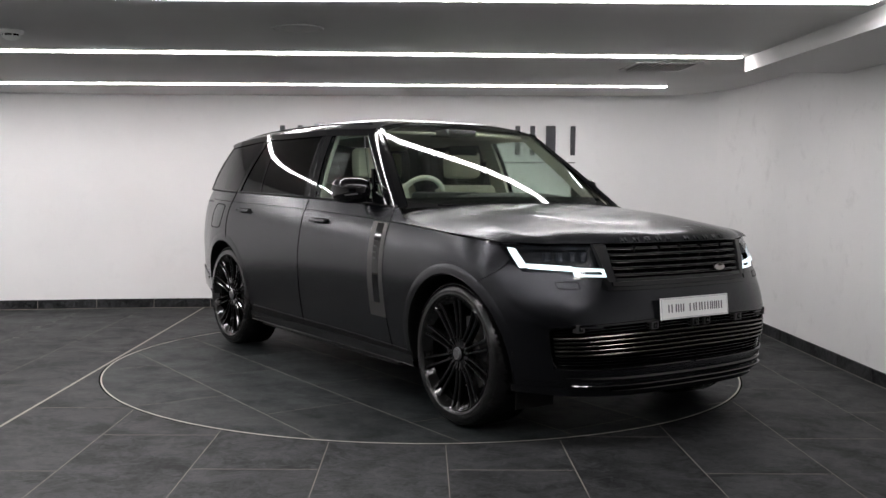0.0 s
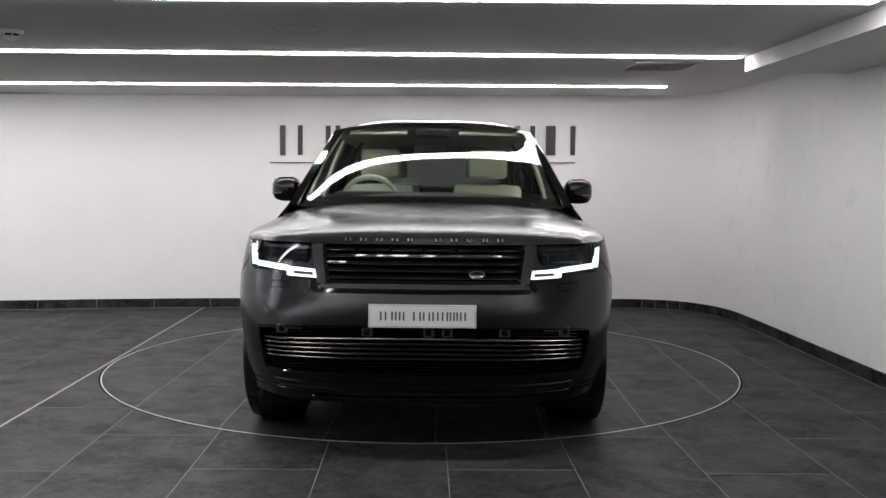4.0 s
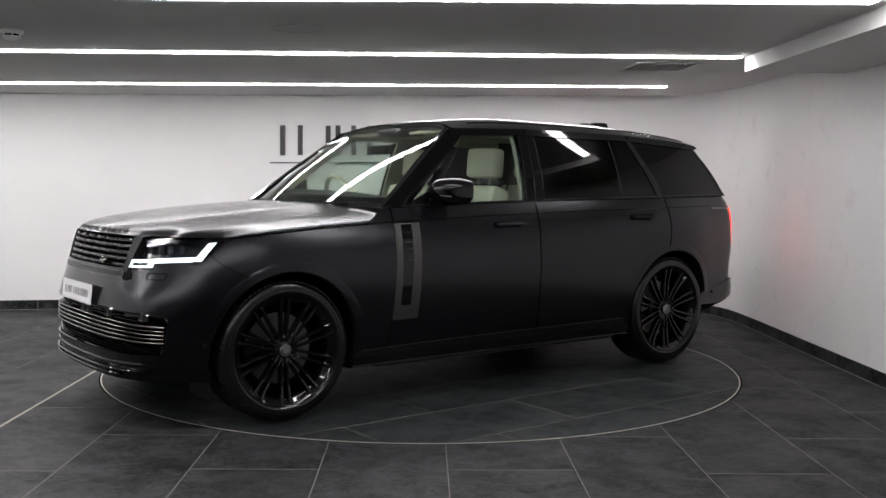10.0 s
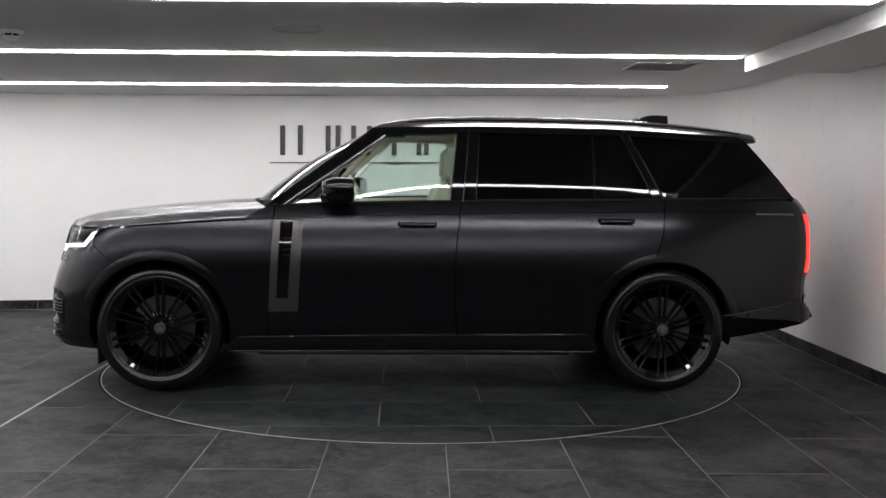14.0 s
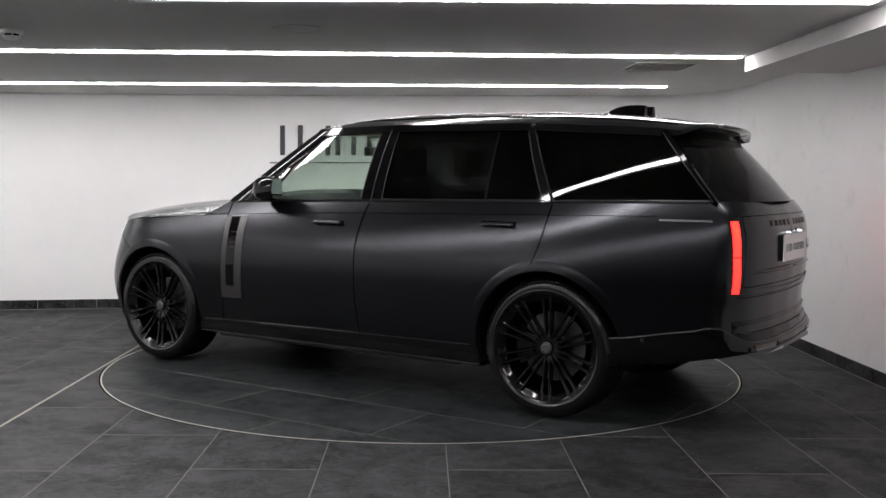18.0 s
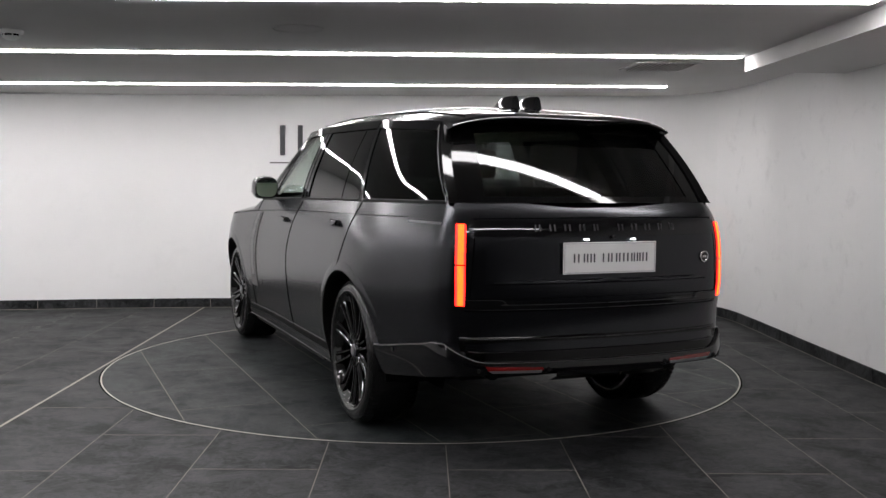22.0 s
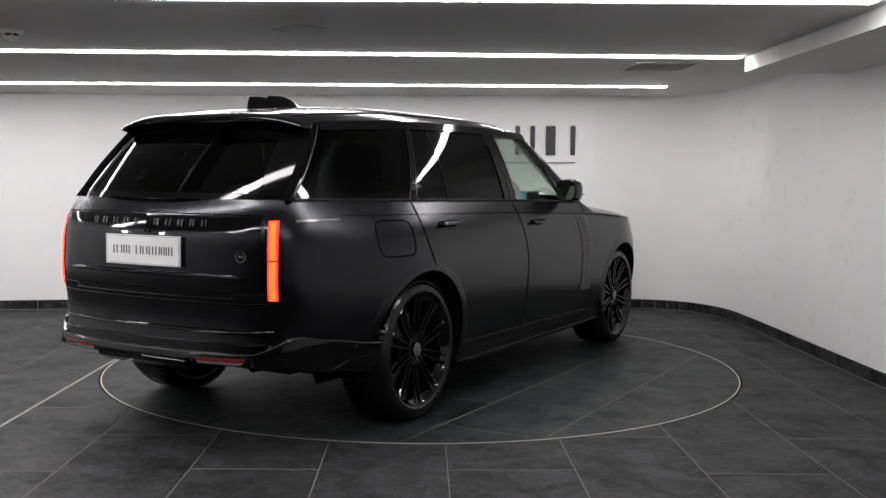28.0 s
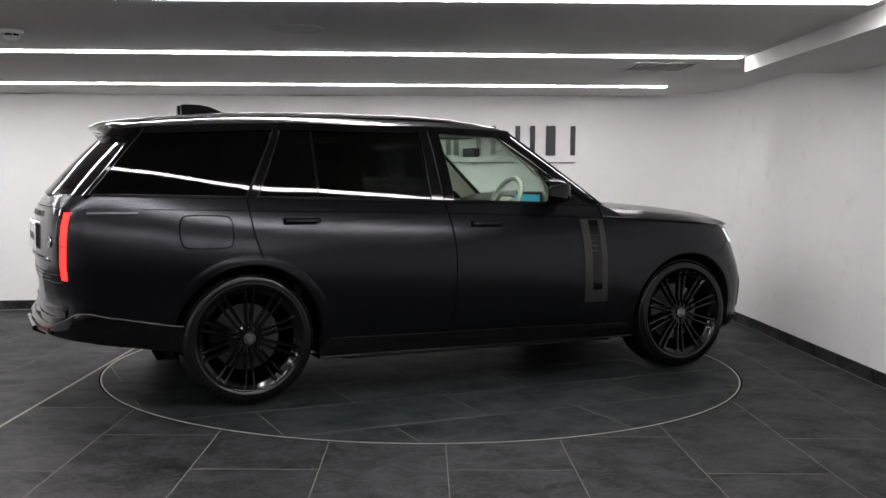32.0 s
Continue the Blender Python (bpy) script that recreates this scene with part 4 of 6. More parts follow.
def spoiler():
    """The cap that carries the roof on over the rear window."""
    ws = np.concatenate([np.linspace(-1, -0.7, 9), np.linspace(-0.6, 0.6, 13), np.linspace(0.7, 1, 9)])
    v, k = [], 0
    for w in ws:
        end = -2.392 + 0.12 * w * w
        row = []
        for u in (0, 0.15, 0.3, 0.45, 0.6, 0.72, 0.82, 0.9, 0.95, 0.98, 1.0):
            x = -2.163 + (end + 2.163) * u
            row.append((x, roof_z(x, w) - 0.012 * max(0, (u - 0.8) / 0.2) ** 2))
        xe, ze = row[-1]
        g = 1 - 0.6 * w * w
        row += [(xe - 0.002, ze - 0.006 * g), (xe + 0.003, ze - 0.014 * g), (xe + 0.03, ze - 0.030 * g), (xe + 0.09, ze - 0.040 * g), (min(xe + 0.20, -2.18), ze - 0.042 * g)]
        k = len(row)
        v += [(x, w * (cant(x)[0] + 0.004), z) for x, z in row]
    n = len(ws)
    f = [q[::-1] for q in grid_faces(n, k)] + [tuple(range(k)), tuple(range((n - 1) * k, n * k))[::-1]]
    cpart("spoiler", v, f, M_GLOSS, "gloss black roof spoiler")


spoiler()


# ---- wheels
def wheel(x, side):
    root = new("wheel")
    root.parent = car
    root.location = (x + CAR_DX, side * 0.966 + CAR_DY, 0.402)
    if side < 0:
        root.rotation_euler = (0, 0, math.pi)
    # tyre: outer face at +y
    w = 0.285
    prof = [(-w + 0.03, 0.295), (-w + 0.012, 0.32), (-w + 0.004, 0.355), (-w + 0.018, 0.386), (-w + 0.05, 0.399), (-w / 2, 0.402), (-0.05, 0.399), (-0.020, 0.389), (-0.006, 0.374), (0.000, 0.368), (0.001, 0.364), (0.0035, 0.360), (0.005, 0.346), (0.003, 0.334), (0.0045, 0.331), (0.003, 0.326), (-0.003, 0.316), (-0.010, 0.309), (-0.018, 0.304)]
    v, f = lathe(prof, 72)
    tyre = mesh_ob("tyre", v, f, M_TYRE, root, "black road tyre", True)
    # tread blocks on the shoulder
    tv, tf = [], []
    for k in range(72):
        a = 2 * math.pi * k / 72
        for y0, y1 in ((-0.062, -0.012), (-w + 0.012, -w + 0.062)):
            b = len(tv)
            for da in (-0.026, 0.026):
                for y, r in ((y0, 0.4010 if y0 > -0.1 else 0.3955), (y1, 0.3845 if y0 > -0.1 else 0.4010)):
                    for dr in (-0.012, 0.003):
                        tv.append(((r + dr) * math.cos(a + da), y, (r + dr) * math.sin(a + da)))
            tf += [tuple(b + i for i in q) for q in ((0, 1, 3, 2), (4, 6, 7, 5), (0, 4, 5, 1), (2, 3, 7, 6), (1, 5, 7, 3))]
    tagged(mesh_ob("tread", tv, tf, M_TYRE, root), kind="stuff")
    v, f = lathe([(-0.018, 0.305), (-0.006, 0.312), (-0.001, 0.309), (-0.004, 0.304), (-0.010, 0.301), (-0.013, 0.297), (-0.027, 0.280), (-0.030, 0.276), (-0.044, 0.270), (-0.050, 0.268), (-0.10, 0.268), (-0.24, 0.266)], 72)
    mesh_ob("rim", v, f, M_WHEEL, root, "gloss black alloy rim", True)
    # spokes in pairs
    for k in range(10):
        for d in (-1, 1):
            a = 2 * math.pi * k / 10 + math.pi / 2
            bm = bmesh.new()
            rings = []
            for r, off, half, y0, y1 in ((0.045, 0.012, 0.009, -0.036, -0.065), (0.085, 0.0150, 0.0085, -0.030, -0.070), (0.14, 0.0175, 0.0088, -0.030, -0.068), (0.20, 0.0205, 0.0095, -0.025, -0.062), (0.262, 0.0235, 0.0108, -0.016, -0.050), (0.290, 0.0255, 0.0125, -0.009, -0.045), (0.304, 0.0265, 0.0145, -0.006, -0.040)):
                t = Vector((-math.sin(a), 0, math.cos(a)))
                c = Vector((r * math.cos(a), 0, r * math.sin(a))) + t * (d * off)
                rings.append([bm.verts.new(c + t * p + Vector((0, y, 0))) for p, y in ((-half, y1), (-half, y0 - 0.007), (-half * 0.5, y0), (half * 0.5, y0), (half, y0 - 0.007), (half, y1))])
            for q, s in zip(rings, rings[1:]):
                for i in range(6):
                    bm.faces.new((q[i], q[(i + 1) % 6], s[(i + 1) % 6], s[i]))
            bmesh.ops.recalc_face_normals(bm, faces=bm.faces)
            part("spoke", bm, M_WHEEL, root)
    v, f = lathe([(-0.075, 0.084), (-0.046, 0.081), (-0.038, 0.072), (-0.036, 0.040), (-0.026, 0.037)], 36)
    mesh_ob("hub", v, f, M_WHEEL, root, smooth=True)
    v, f = lathe([(-0.032, 0.036), (-0.022, 0.034), (-0.018, 0.030), (-0.018, 0.001)], 30)
    mesh_ob("hub_cap", v, f, M_CAP, root, "grey centre cap", True)
    v, f = lathe([(-0.0170, 0.026), (-0.0165, 0.022)], 30)
    mesh_ob("cap_ring", v, f, M_CHROME, root)
    for k in range(5):
        a = 2 * math.pi * k / 5 + 0.3
        v, f = lathe([(-0.034, 0.010), (-0.026, 0.009), (-0.026, 0.001)], 10)
        ob = mesh_ob("wheel_nut", v, f, M_WHEEL, root, smooth=True)
        ob.location = (0.058 * math.cos(a), -0.008, 0.058 * math.sin(a))
    for k in range(10):
        a = 2 * math.pi * k / 10 + math.pi / 2
        for d in (-1, 1):
            v, f = lathe([(-0.034, 0.0075), (-0.0275, 0.0068), (-0.0265, 0.0035), (-0.0280, 0.001)], 10)
            ob = mesh_ob("spoke_stud", v, f, M_WHEEL, root, smooth=True)
            ob.location = (0.089 * math.cos(a) - d * 0.0150 * math.sin(a), 0.0, 0.089 * math.sin(a) + d * 0.0150 * math.cos(a))
    v, f = lathe([(-0.13, 0.20), (-0.115, 0.20), (-0.115, 0.09), (-0.09, 0.085), (-0.09, 0.001)], 48)
    mesh_ob("brake_disc", v, f, M_DISC, root, "steel brake disc")
    v, f = lathe([(-0.20, 0.267), (-0.205, 0.001)], 36)
    mesh_ob("wheel_back", v, f, M_UNDER, root)
    bm = bmesh.new()
    ring = []
    for k in range(9):
        a = -0.55 + 1.1 * k / 8
        ring.append([bm.verts.new((r * math.cos(a), y, r * math.sin(a))) for r, y in ((0.12, -0.14), (0.12, -0.085), (0.225, -0.085), (0.225, -0.14))])
    for q, s in zip(ring, ring[1:]):
        for i in range(4):
            bm.faces.new((q[i], q[(i + 1) % 4], s[(i + 1) % 4], s[i]))
    bm.faces.new(ring[0])
    bm.faces.new(ring[-1][::-1])
    bmesh.ops.recalc_face_normals(bm, faces=bm.faces)
    part("brake_caliper", bm, M_GLOSS, root)
    return root


for wx in (WHEELBASE / 2, -WHEELBASE / 2):
    for sd in (1, -1):
        wheel(wx, sd)


def arch_lining():
    """Lips and dark liners of the wheel openings, sills and floor pan."""
    for ax, az, r in ARCH:
        for s in (1, -1):
            a0, a1 = (-0.28, math.pi + 0.22)
            v, f = [], []
            rows = 44
            for k in range(rows + 1):
                a = a0 + (a1 - a0) * k / rows
                for rr, din in ((r + 0.004, -0.002), (r - 0.006, -0.002), (r - 0.010, 0.03), (r + 0.02, 0.10), (r + 0.02, 0.42)):
                    x, z = ax + rr * math.cos(a), max(az + rr * math.sin(a), 0.27)
                    v.append((x, s * (side_y(ax + r * math.cos(a), max(az + r * math.sin(a), 0.3)) - din), z))
            f = grid_faces(rows + 1, 5)
            cpart("wheel_arch", v, f, M_UNDER)
            # inner wall of the wheel well
            bm = bmesh.new()
            ring = [bm.verts.new((ax + 0.52 * math.cos(q), s * 0.60, max(az + 0.52 * math.sin(q), 0.25))) for q in np.linspace(0, 2 * math.pi, 32, endpoint=False)]
            bm.faces.new(ring)
            cbm("wheel_well", bm, M_UNDER)
            # broad flat flare round the arch
            v = []
            for k in range(rows + 1):
                a = -0.05 + (math.pi + 0.1) * k / rows
                for rr, o in ((r - 0.001, 0.0040), (r + 0.020, 0.0036), (r + 0.040, 0.0024), (r + 0.056, -0.0006)):
                    x, z = ax + rr * math.cos(a), az + rr * math.sin(a)
                    v.append((x, s * (side_y(x, z) + o), z))
            cpart("wheel_arch_flare", v, grid_faces(rows + 1, 4), M_MATTE)
    for s in (1, -1):
        # sill trim
        xs = np.linspace(1.16, -1.16, 30)
        v = []
        for x in xs:
            for z, o in ((0.325, 0.006), (0.298, 0.005), (0.262, -0.006), (0.245, -0.04), (0.245, -0.25)):
                v.append((x, s * (side_y(x, 0.325) + o), z))
        cpart("sill_trim", v, grid_faces(30, 5), M_GLOSS, "gloss black sill trim")
        # bright lower edge of the sill
        vs, fs = tube([(x, s * (side_y(x, 0.325) - 0.004), 0.262) for x in xs], 0.0022, 6)
        cpart("sill_edge", vs, fs, M_SATIN)
        # side step under the sill
        cbm("side_step", box_bm(-1.0, 0.98, min(s * 0.80, s * 0.935), max(s * 0.80, s * 0.935), 0.238, 0.252, 0.004), M_CLAD, "black side step")
    cbm("floor_pan", box_bm(-1.15, 1.15, -0.80, 0.80, 0.27, 0.34), M_UNDER)
    for x0, x1 in ((-2.30, -1.15), (1.15, 2.22)):
        cbm("floor_pan", box_bm(x0, x1, -0.60, 0.60, 0.34, 0.40), M_UNDER)


arch_lining()
M_BLADE = plain("satin_bronze_chrome", (0.085, 0.08, 0.076), 0.26, 1.0)
M_SURROUND = plain("satin_black_surround", (0.028, 0.028, 0.029), 0.36, 0.7)
M_POLISHED = plain("polished_silver", (0.62, 0.62, 0.62), 0.14, 1.0)
M_BRACKET = plain("bracket_grey", (0.035, 0.035, 0.036), 0.45)
M_LAMPDARK = plain("lamp_dark_inside", (0.012, 0.013, 0.016), 0.25, coat=0.5)
M_LAMPCELL = plain("lamp_projector", (0.03, 0.035, 0.045), 0.2, 0.5, coat=0.5)
M_MARKER = plain("marker_grey", (0.10, 0.10, 0.105), 0.3, coat=0.5)
M_MIRROR = plain("mirror_silver", (0.38, 0.39, 0.41), 0.02, 1.0)
M_CHARGREY = plain("raised_grey", (0.045, 0.045, 0.047), 0.35, 0.6)
# ---------------------------------------------------------------- details that follow the body's surface
QN = np.arange(len(OUT_D))


def q_y(y):
    """Place along the half outline in front, by half width."""
    return float(np.interp(y, OUT_D[:112, 1], QN[:112]))


def q_x(x):
    return float(np.interp(-x, -OUT_D[:, 0], QN))


def q_ry(y):
    """Place along the half outline at the tail, by half width."""
    t = OUT_D[::-1][:150]
    return float(len(OUT_D) - 1 - np.interp(y, t[:, 1], np.arange(150)))


def on_body(q, z, off=0.0, s=1):
    X, Y = outline(z)
    x, y = float(np.interp(q, QN, X)), float(np.interp(q, QN, Y))
    a, b = max(q - 1.5, 0), min(q + 1.5, len(QN) - 1)
    tx = float(np.interp(b, QN, X)) - float(np.interp(a, QN, X))
    ty = float(np.interp(b, QN, Y)) - float(np.interp(a, QN, Y))
    d = math.hypot(tx, ty) or 1
    return (x + ty / d * off, s * (y - tx / d * off), z)


def body_patch(name, quad, material, off=0.002, thick=0.0, s=1, nq=8, nz=4, label="", parent=None, edge_off=None):
    """A panel on the body between four corners (q, z): two below, two above."""
    (q0, z0), (q1, z1), (q2, z2), (q3, z3) = quad
    layers = [off] if not thick else [off, off - thick]
    v = []
    for o in layers:
        for j in range(nz + 1):
            t = j / nz
            for i in range(nq + 1):
                u = i / nq
                q = (q0 + (q1 - q0) * u) * (1 - t) + (q3 + (q2 - q3) * u) * t
                z = (z0 + (z1 - z0) * u) * (1 - t) + (z3 + (z2 - z3) * u) * t
                oo = o
                if edge_off is not None and (i in (0, nq) or j in (0, nz)):
                    oo = edge_off if o == off else o
                v.append(on_body(q, z, oo, s))
    f = grid_faces(nz + 1, nq + 1)
    n = (nq + 1) * (nz + 1)
    g = [q if s > 0 else q[::-1] for q in f]
    if thick:
        g += [tuple(i + n for i in (q[::-1] if s > 0 else q)) for q in f]
        rim = list(range(nq)) + [i * (nq + 1) + nq for i in range(nz)] + [nz * (nq + 1) + nq - i for i in range(nq)] + [(nz - i) * (nq + 1) for i in range(nz)]
        for a, b in zip(rim, rim[1:] + rim[:1]):
            g.append((b, a, a + n, b + n) if s > 0 else (a, b, b + n, a + n))
    return cpart(name, v, g, material, label, True, parent)


def body_line(name, pts, material, radius=0.0022, off=0.0, s=1, label=""):
    """A thin joint or bead along places (q, z) on the body."""
    d = crom(pts, 8) if len(pts) > 2 else np.array([np.array(pts[0]) + (np.array(pts[1]) - np.array(pts[0])) * t for t in np.linspace(0, 1, 12)])
    v, f = tube([on_body(q, z, off, s) for q, z in d], radius, 5)
    return cpart(name, v, f, material, label)


def bars_for_text(widths, height, put, material, parent, space=0.30, thick=0.16, depth=0.004):
    """Plain upright bars for characters; widths are their shares of the height (0 makes a gap), put maps (u, v, d) to a place."""
    total = sum(w if w else 0.55 for w in widths) + space * (len(widths) - 1)
    u = -0.5 * total * height
    for w in widths:
        if w:
            n = 1 if w < 0.5 else 3 if w > 1.05 else 2
            for k in range(n):
                u0 = u + (w * height - thick * height) * (k / (n - 1) if n > 1 else 0.5)
                u1 = u0 + thick * height
                vs = [put(uu, vv, d) for d in (0.0, depth) for uu, vv in ((u0, -height / 2), (u1, -height / 2), (u1, height / 2), (u0, height / 2))]
                ob = mesh_ob("character_bar", vs, [(0, 1, 2, 3), (7, 6, 5, 4), (0, 4, 5, 1), (1, 5, 6, 2), (2, 6, 7, 3), (3, 7, 4, 0)], material, parent)
                if parent is car:
                    ob.location = (CAR_DX, CAR_DY, 0)
        u += (w if w else 0.55) * height + space * height


# ---- nose
def nose():
    Q = q_y
    # dark space behind the openings
    for s in (1, -1):
        body_patch("grille_backing", [(0, 0.84), (Q(0.52), 0.84), (Q(0.52), 1.03), (0, 1.03)], M_UNDER, -0.06, s=s, nq=12)
        body_patch("intake_backing", [(0, 0.38), (Q(0.83), 0.38), (Q(0.83), 0.66), (0, 0.66)], M_UNDER, -0.07, s=s, nq=14)
    # satin surround: slanting uprights and the bar below the grille
    for s in (1, -1):
        body_patch("grille_upright", [(Q(0.478), 0.842), (Q(0.520), 0.842), (Q(0.575), 1.030), (Q(0.512), 1.030)], M_SURROUND, 0.004, 0.05, s, 4, 8, "satin dark grey grille upright")
    # gloss bars of the grille, each a curved blade
    levels = [1.012, 0.980, 0.946, 0.912, 0.878]
    for z in levels:
        half = 0.478 + (z - 0.85) * 0.19
        v = []
        n = 28
        for i in range(n + 1):
            y = -half + 2 * half * i / n
            s = 1 if y >= 0 else -1
            seg = abs(((i / n) * 7) % 1 - 0.5)
            o = 0.004 if seg > 0.10 else -0.004
            for dz, off in ((-0.011, -0.022), (-0.0095, o - 0.006), (-0.003, o), (0.004, o), (0.0095, o - 0.010), (0.010, -0.026)):
                v.append(on_body(q_y(abs(y)), z + dz, off - 0.010, s))
        cpart("grille_bar", v, grid_faces(n + 1, 6), M_GLOSS, "gloss black grille bar")
        vv, ff = tube([on_body(q_y(abs(y)), z - 0.008, -0.010, 1 if y >= 0 else -1) for y in np.linspace(-half + 0.01, half - 0.01, 30)], 0.0016, 5)
        cpart("grille_bead", vv, ff, M_SATIN)
    for y in (-0.33, 0.33, 0.0, -0.16, 0.16):
        p = on_body(q_y(abs(y)), 0.94, -0.035, 1 if y >= 0 else -1)
        cbm("grille_rib", box_bm(p[0] - 0.01, p[0] + 0.01, y - 0.006, y + 0.006, 0.865, 1.025), M_UNDER)
    for z, h, mat, off, nm, half in ((0.852, 0.007, M_GLOSS, 0.004, "grille_trim", 0.478), (0.832, 0.011, M_SURROUND, 0.006, "grille_lower_bar", 0.50), (0.808, 0.009, M_GLOSS, 0.005, "grille_lip", 0.535)):
        v = []
        for i in range(41):
            y = -half + 2 * half * i / 40
            for dz, o in ((-h, -0.012), (-h, off), (h, off), (h, -0.012)):
                v.append(on_body(q_y(abs(y)), z + dz, o, 1 if y >= 0 else -1))
        cpart(nm, v, grid_faces(41, 4), mat)
    for s in (1, -1):
        body_patch("grille_lip", [(Q(0.525), 0.799), (Q(0.565), 0.812), (Q(0.545), 0.87), (Q(0.520), 0.85)], M_GLOSS, 0.004, 0.012, s, 3, 4)
    # oval badge on the bars
    v, f = lathe([(0, 0.001), (0.005, 0.03), (0.007, 0.036), (0.005, 0.041), (-0.006, 0.042)], 32, "z")
    px = on_body(q_y(0.262), 0.893, 0.014)
    ob = cpart("badge", [(c + px[0], a + px[1], b * 0.5 + px[2]) for a, b, c in v], f, M_CHROME, "small silver oval badge")

    # lower intake: five bright blades, fine dark ones above and below
    def blade(z, half, h, off, mat, nm):
        v = []
        for i in range(51):
            y = -half + 2 * half * i / 50
            end = max(0.0, abs(y) - (half - 0.03)) / 0.03
            for dz, o in ((-h, off - 0.04), (-h, off - 0.003), (-h * 0.3, off), (h * 0.3, off), (h, off - 0.004), (h, off - 0.04)):
                zz = z + dz - max(0.0, z - 0.40) * 0.13 * (y / 0.84) ** 2
                v.append(on_body(q_y(abs(y)), zz, o - 0.010 * end, 1 if y >= 0 else -1))
        cpart(nm, v, grid_faces(51, 6), mat)

    for z in (0.583, 0.559, 0.535, 0.511, 0.487):
        blade(z, 0.828, 0.0058, 0.004, M_BLADE, "intake_blade")
    for z in (0.636, 0.620, 0.604):
        blade(z, 0.83, 0.004, -0.022, M_GLOSS, "intake_slat")
    for z in (0.462, 0.446, 0.430, 0.414):
        blade(z, 0.825, 0.004, -0.012, M_GLOSS, "intake_slat")
    for y in (-0.70, -0.27, 0.03, 0.12, 0.40, 0.70):
        s = 1 if y >= 0 else -1
        p = on_body(q_y(abs(y)), 0.61, -0.012, s)
        br = cbm("sensor_bracket", box_bm(p[0] - 0.03, p[0] + 0.004, y - 0.026, y + 0.026, 0.592, 0.634, 0.004), M_BRACKET, "dark grey sensor bracket")
        cbm("parking_sensor", box_bm(p[0] + 0.0045, p[0] + 0.007, y - 0.013, y + 0.013, 0.600, 0.628, 0.002), M_UNDER, "", False, br)
        v, f = lathe([(0.0, 0.010), (0.002, 0.008), (0.002, 0.001)], 14, "z")
        cpart("sensor_eye", [(p[0] + 0.007 + c, y + a, 0.614 + b) for a, b, c in v], f, M_GLOSS)
    for s in (1, -1):
        body_patch("intake_brow", [(0, 0.640), (Q(0.6), 0.628), (Q(0.6), 0.650), (0, 0.652)], M_MATTE, 0.0005, 0.01, s, 10, 1)
        body_patch("intake_brow", [(Q(0.595), 0.627), (Q(0.845), 0.606), (Q(0.845), 0.650), (Q(0.595), 0.650)], M_MATTE, 0.0005, 0.01, s, 10, 2)
        body_line("intake_rim", [(q_y(0.02), 0.648), (q_y(0.3), 0.643), (q_y(0.55), 0.634), (q_y(0.79), 0.620), (q_y(0.838), 0.606), (q_y(0.845), 0.53), (q_y(0.835), 0.425), (q_y(0.78), 0.405), (q_y(0.3), 0.405), (q_y(0.02), 0.405)], M_GLOSS, 0.006, 0.0, s)
    # lower lip: two gloss blades with a slot between
    blade(0.352, 0.80, 0.012, 0.010, M_GLOSS, "bumper_blade")
    blade(0.318, 0.78, 0.007, 0.022, M_GLOSS, "bumper_blade")
    blade(0.292, 0.56, 0.006, 0.026, M_GLOSS, "bumper_blade")
    for s in (1, -1):
        body_patch("fog_lamp", [(Q(0.58), 0.328), (Q(0.76), 0.330), (Q(0.76), 0.342), (Q(0.58), 0.340)], M_LAMPDARK, 0.006, 0.01, s, 8, 2, "slim dark fog lamp")
        body_patch("bumper_corner", [(Q(0.80), 0.265), (q_x(2.03), 0.265), (q_x(2.03), 0.305), (Q(0.80), 0.31)], M_MATTE, 0.004, 0.02, s, 8, 2)
        body_line("panel_joint", [(Q(0.83), 0.335), (q_x(2.08), 0.335)], M_DARKGAP, 0.002, 0.0, s)
        # washer cover
        body_line("washer_cover", [(Q(0.672), 0.815), (Q(0.676), 0.838), (Q(0.685), 0.842), (Q(0.768), 0.842), (Q(0.776), 0.838), (Q(0.772), 0.818), (Q(0.762), 0.811), (Q(0.680), 0.810), (Q(0.672), 0.815)], M_DARKGAP, 0.0016, 0.0, s)
        # flap below the front bumper beside the tyre
        p = on_body(q_x(2.06), 0.28, -0.03, s)
        cbm("spray_flap", box_bm(2.00, 2.015, min(p[1], p[1] - s * 0.25), max(p[1], p[1] - s * 0.25), 0.16, 0.30), M_CLAD)
        # side sensor
        v, f = lathe([(0.0, 0.012), (0.002, 0.010), (0.001, 0.001)], 14)
        p = on_body(q_x(2.06), 0.475, 0.0, s)
        cpart("parking_sensor", [(p[0] + a, p[1] + s * b, p[2] + c) for a, b, c in v], f, M_CLAD)
    # panel joint from lamp to arch
    for s in (1, -1):
        body_line("panel_joint", [(q_x(2.12), 0.945), (q_x(2.067), 0.906), (q_x(1.93), 0.845), (q_x(1.80), 0.797)], M_DARKGAP, 0.0018, 0.0, s)




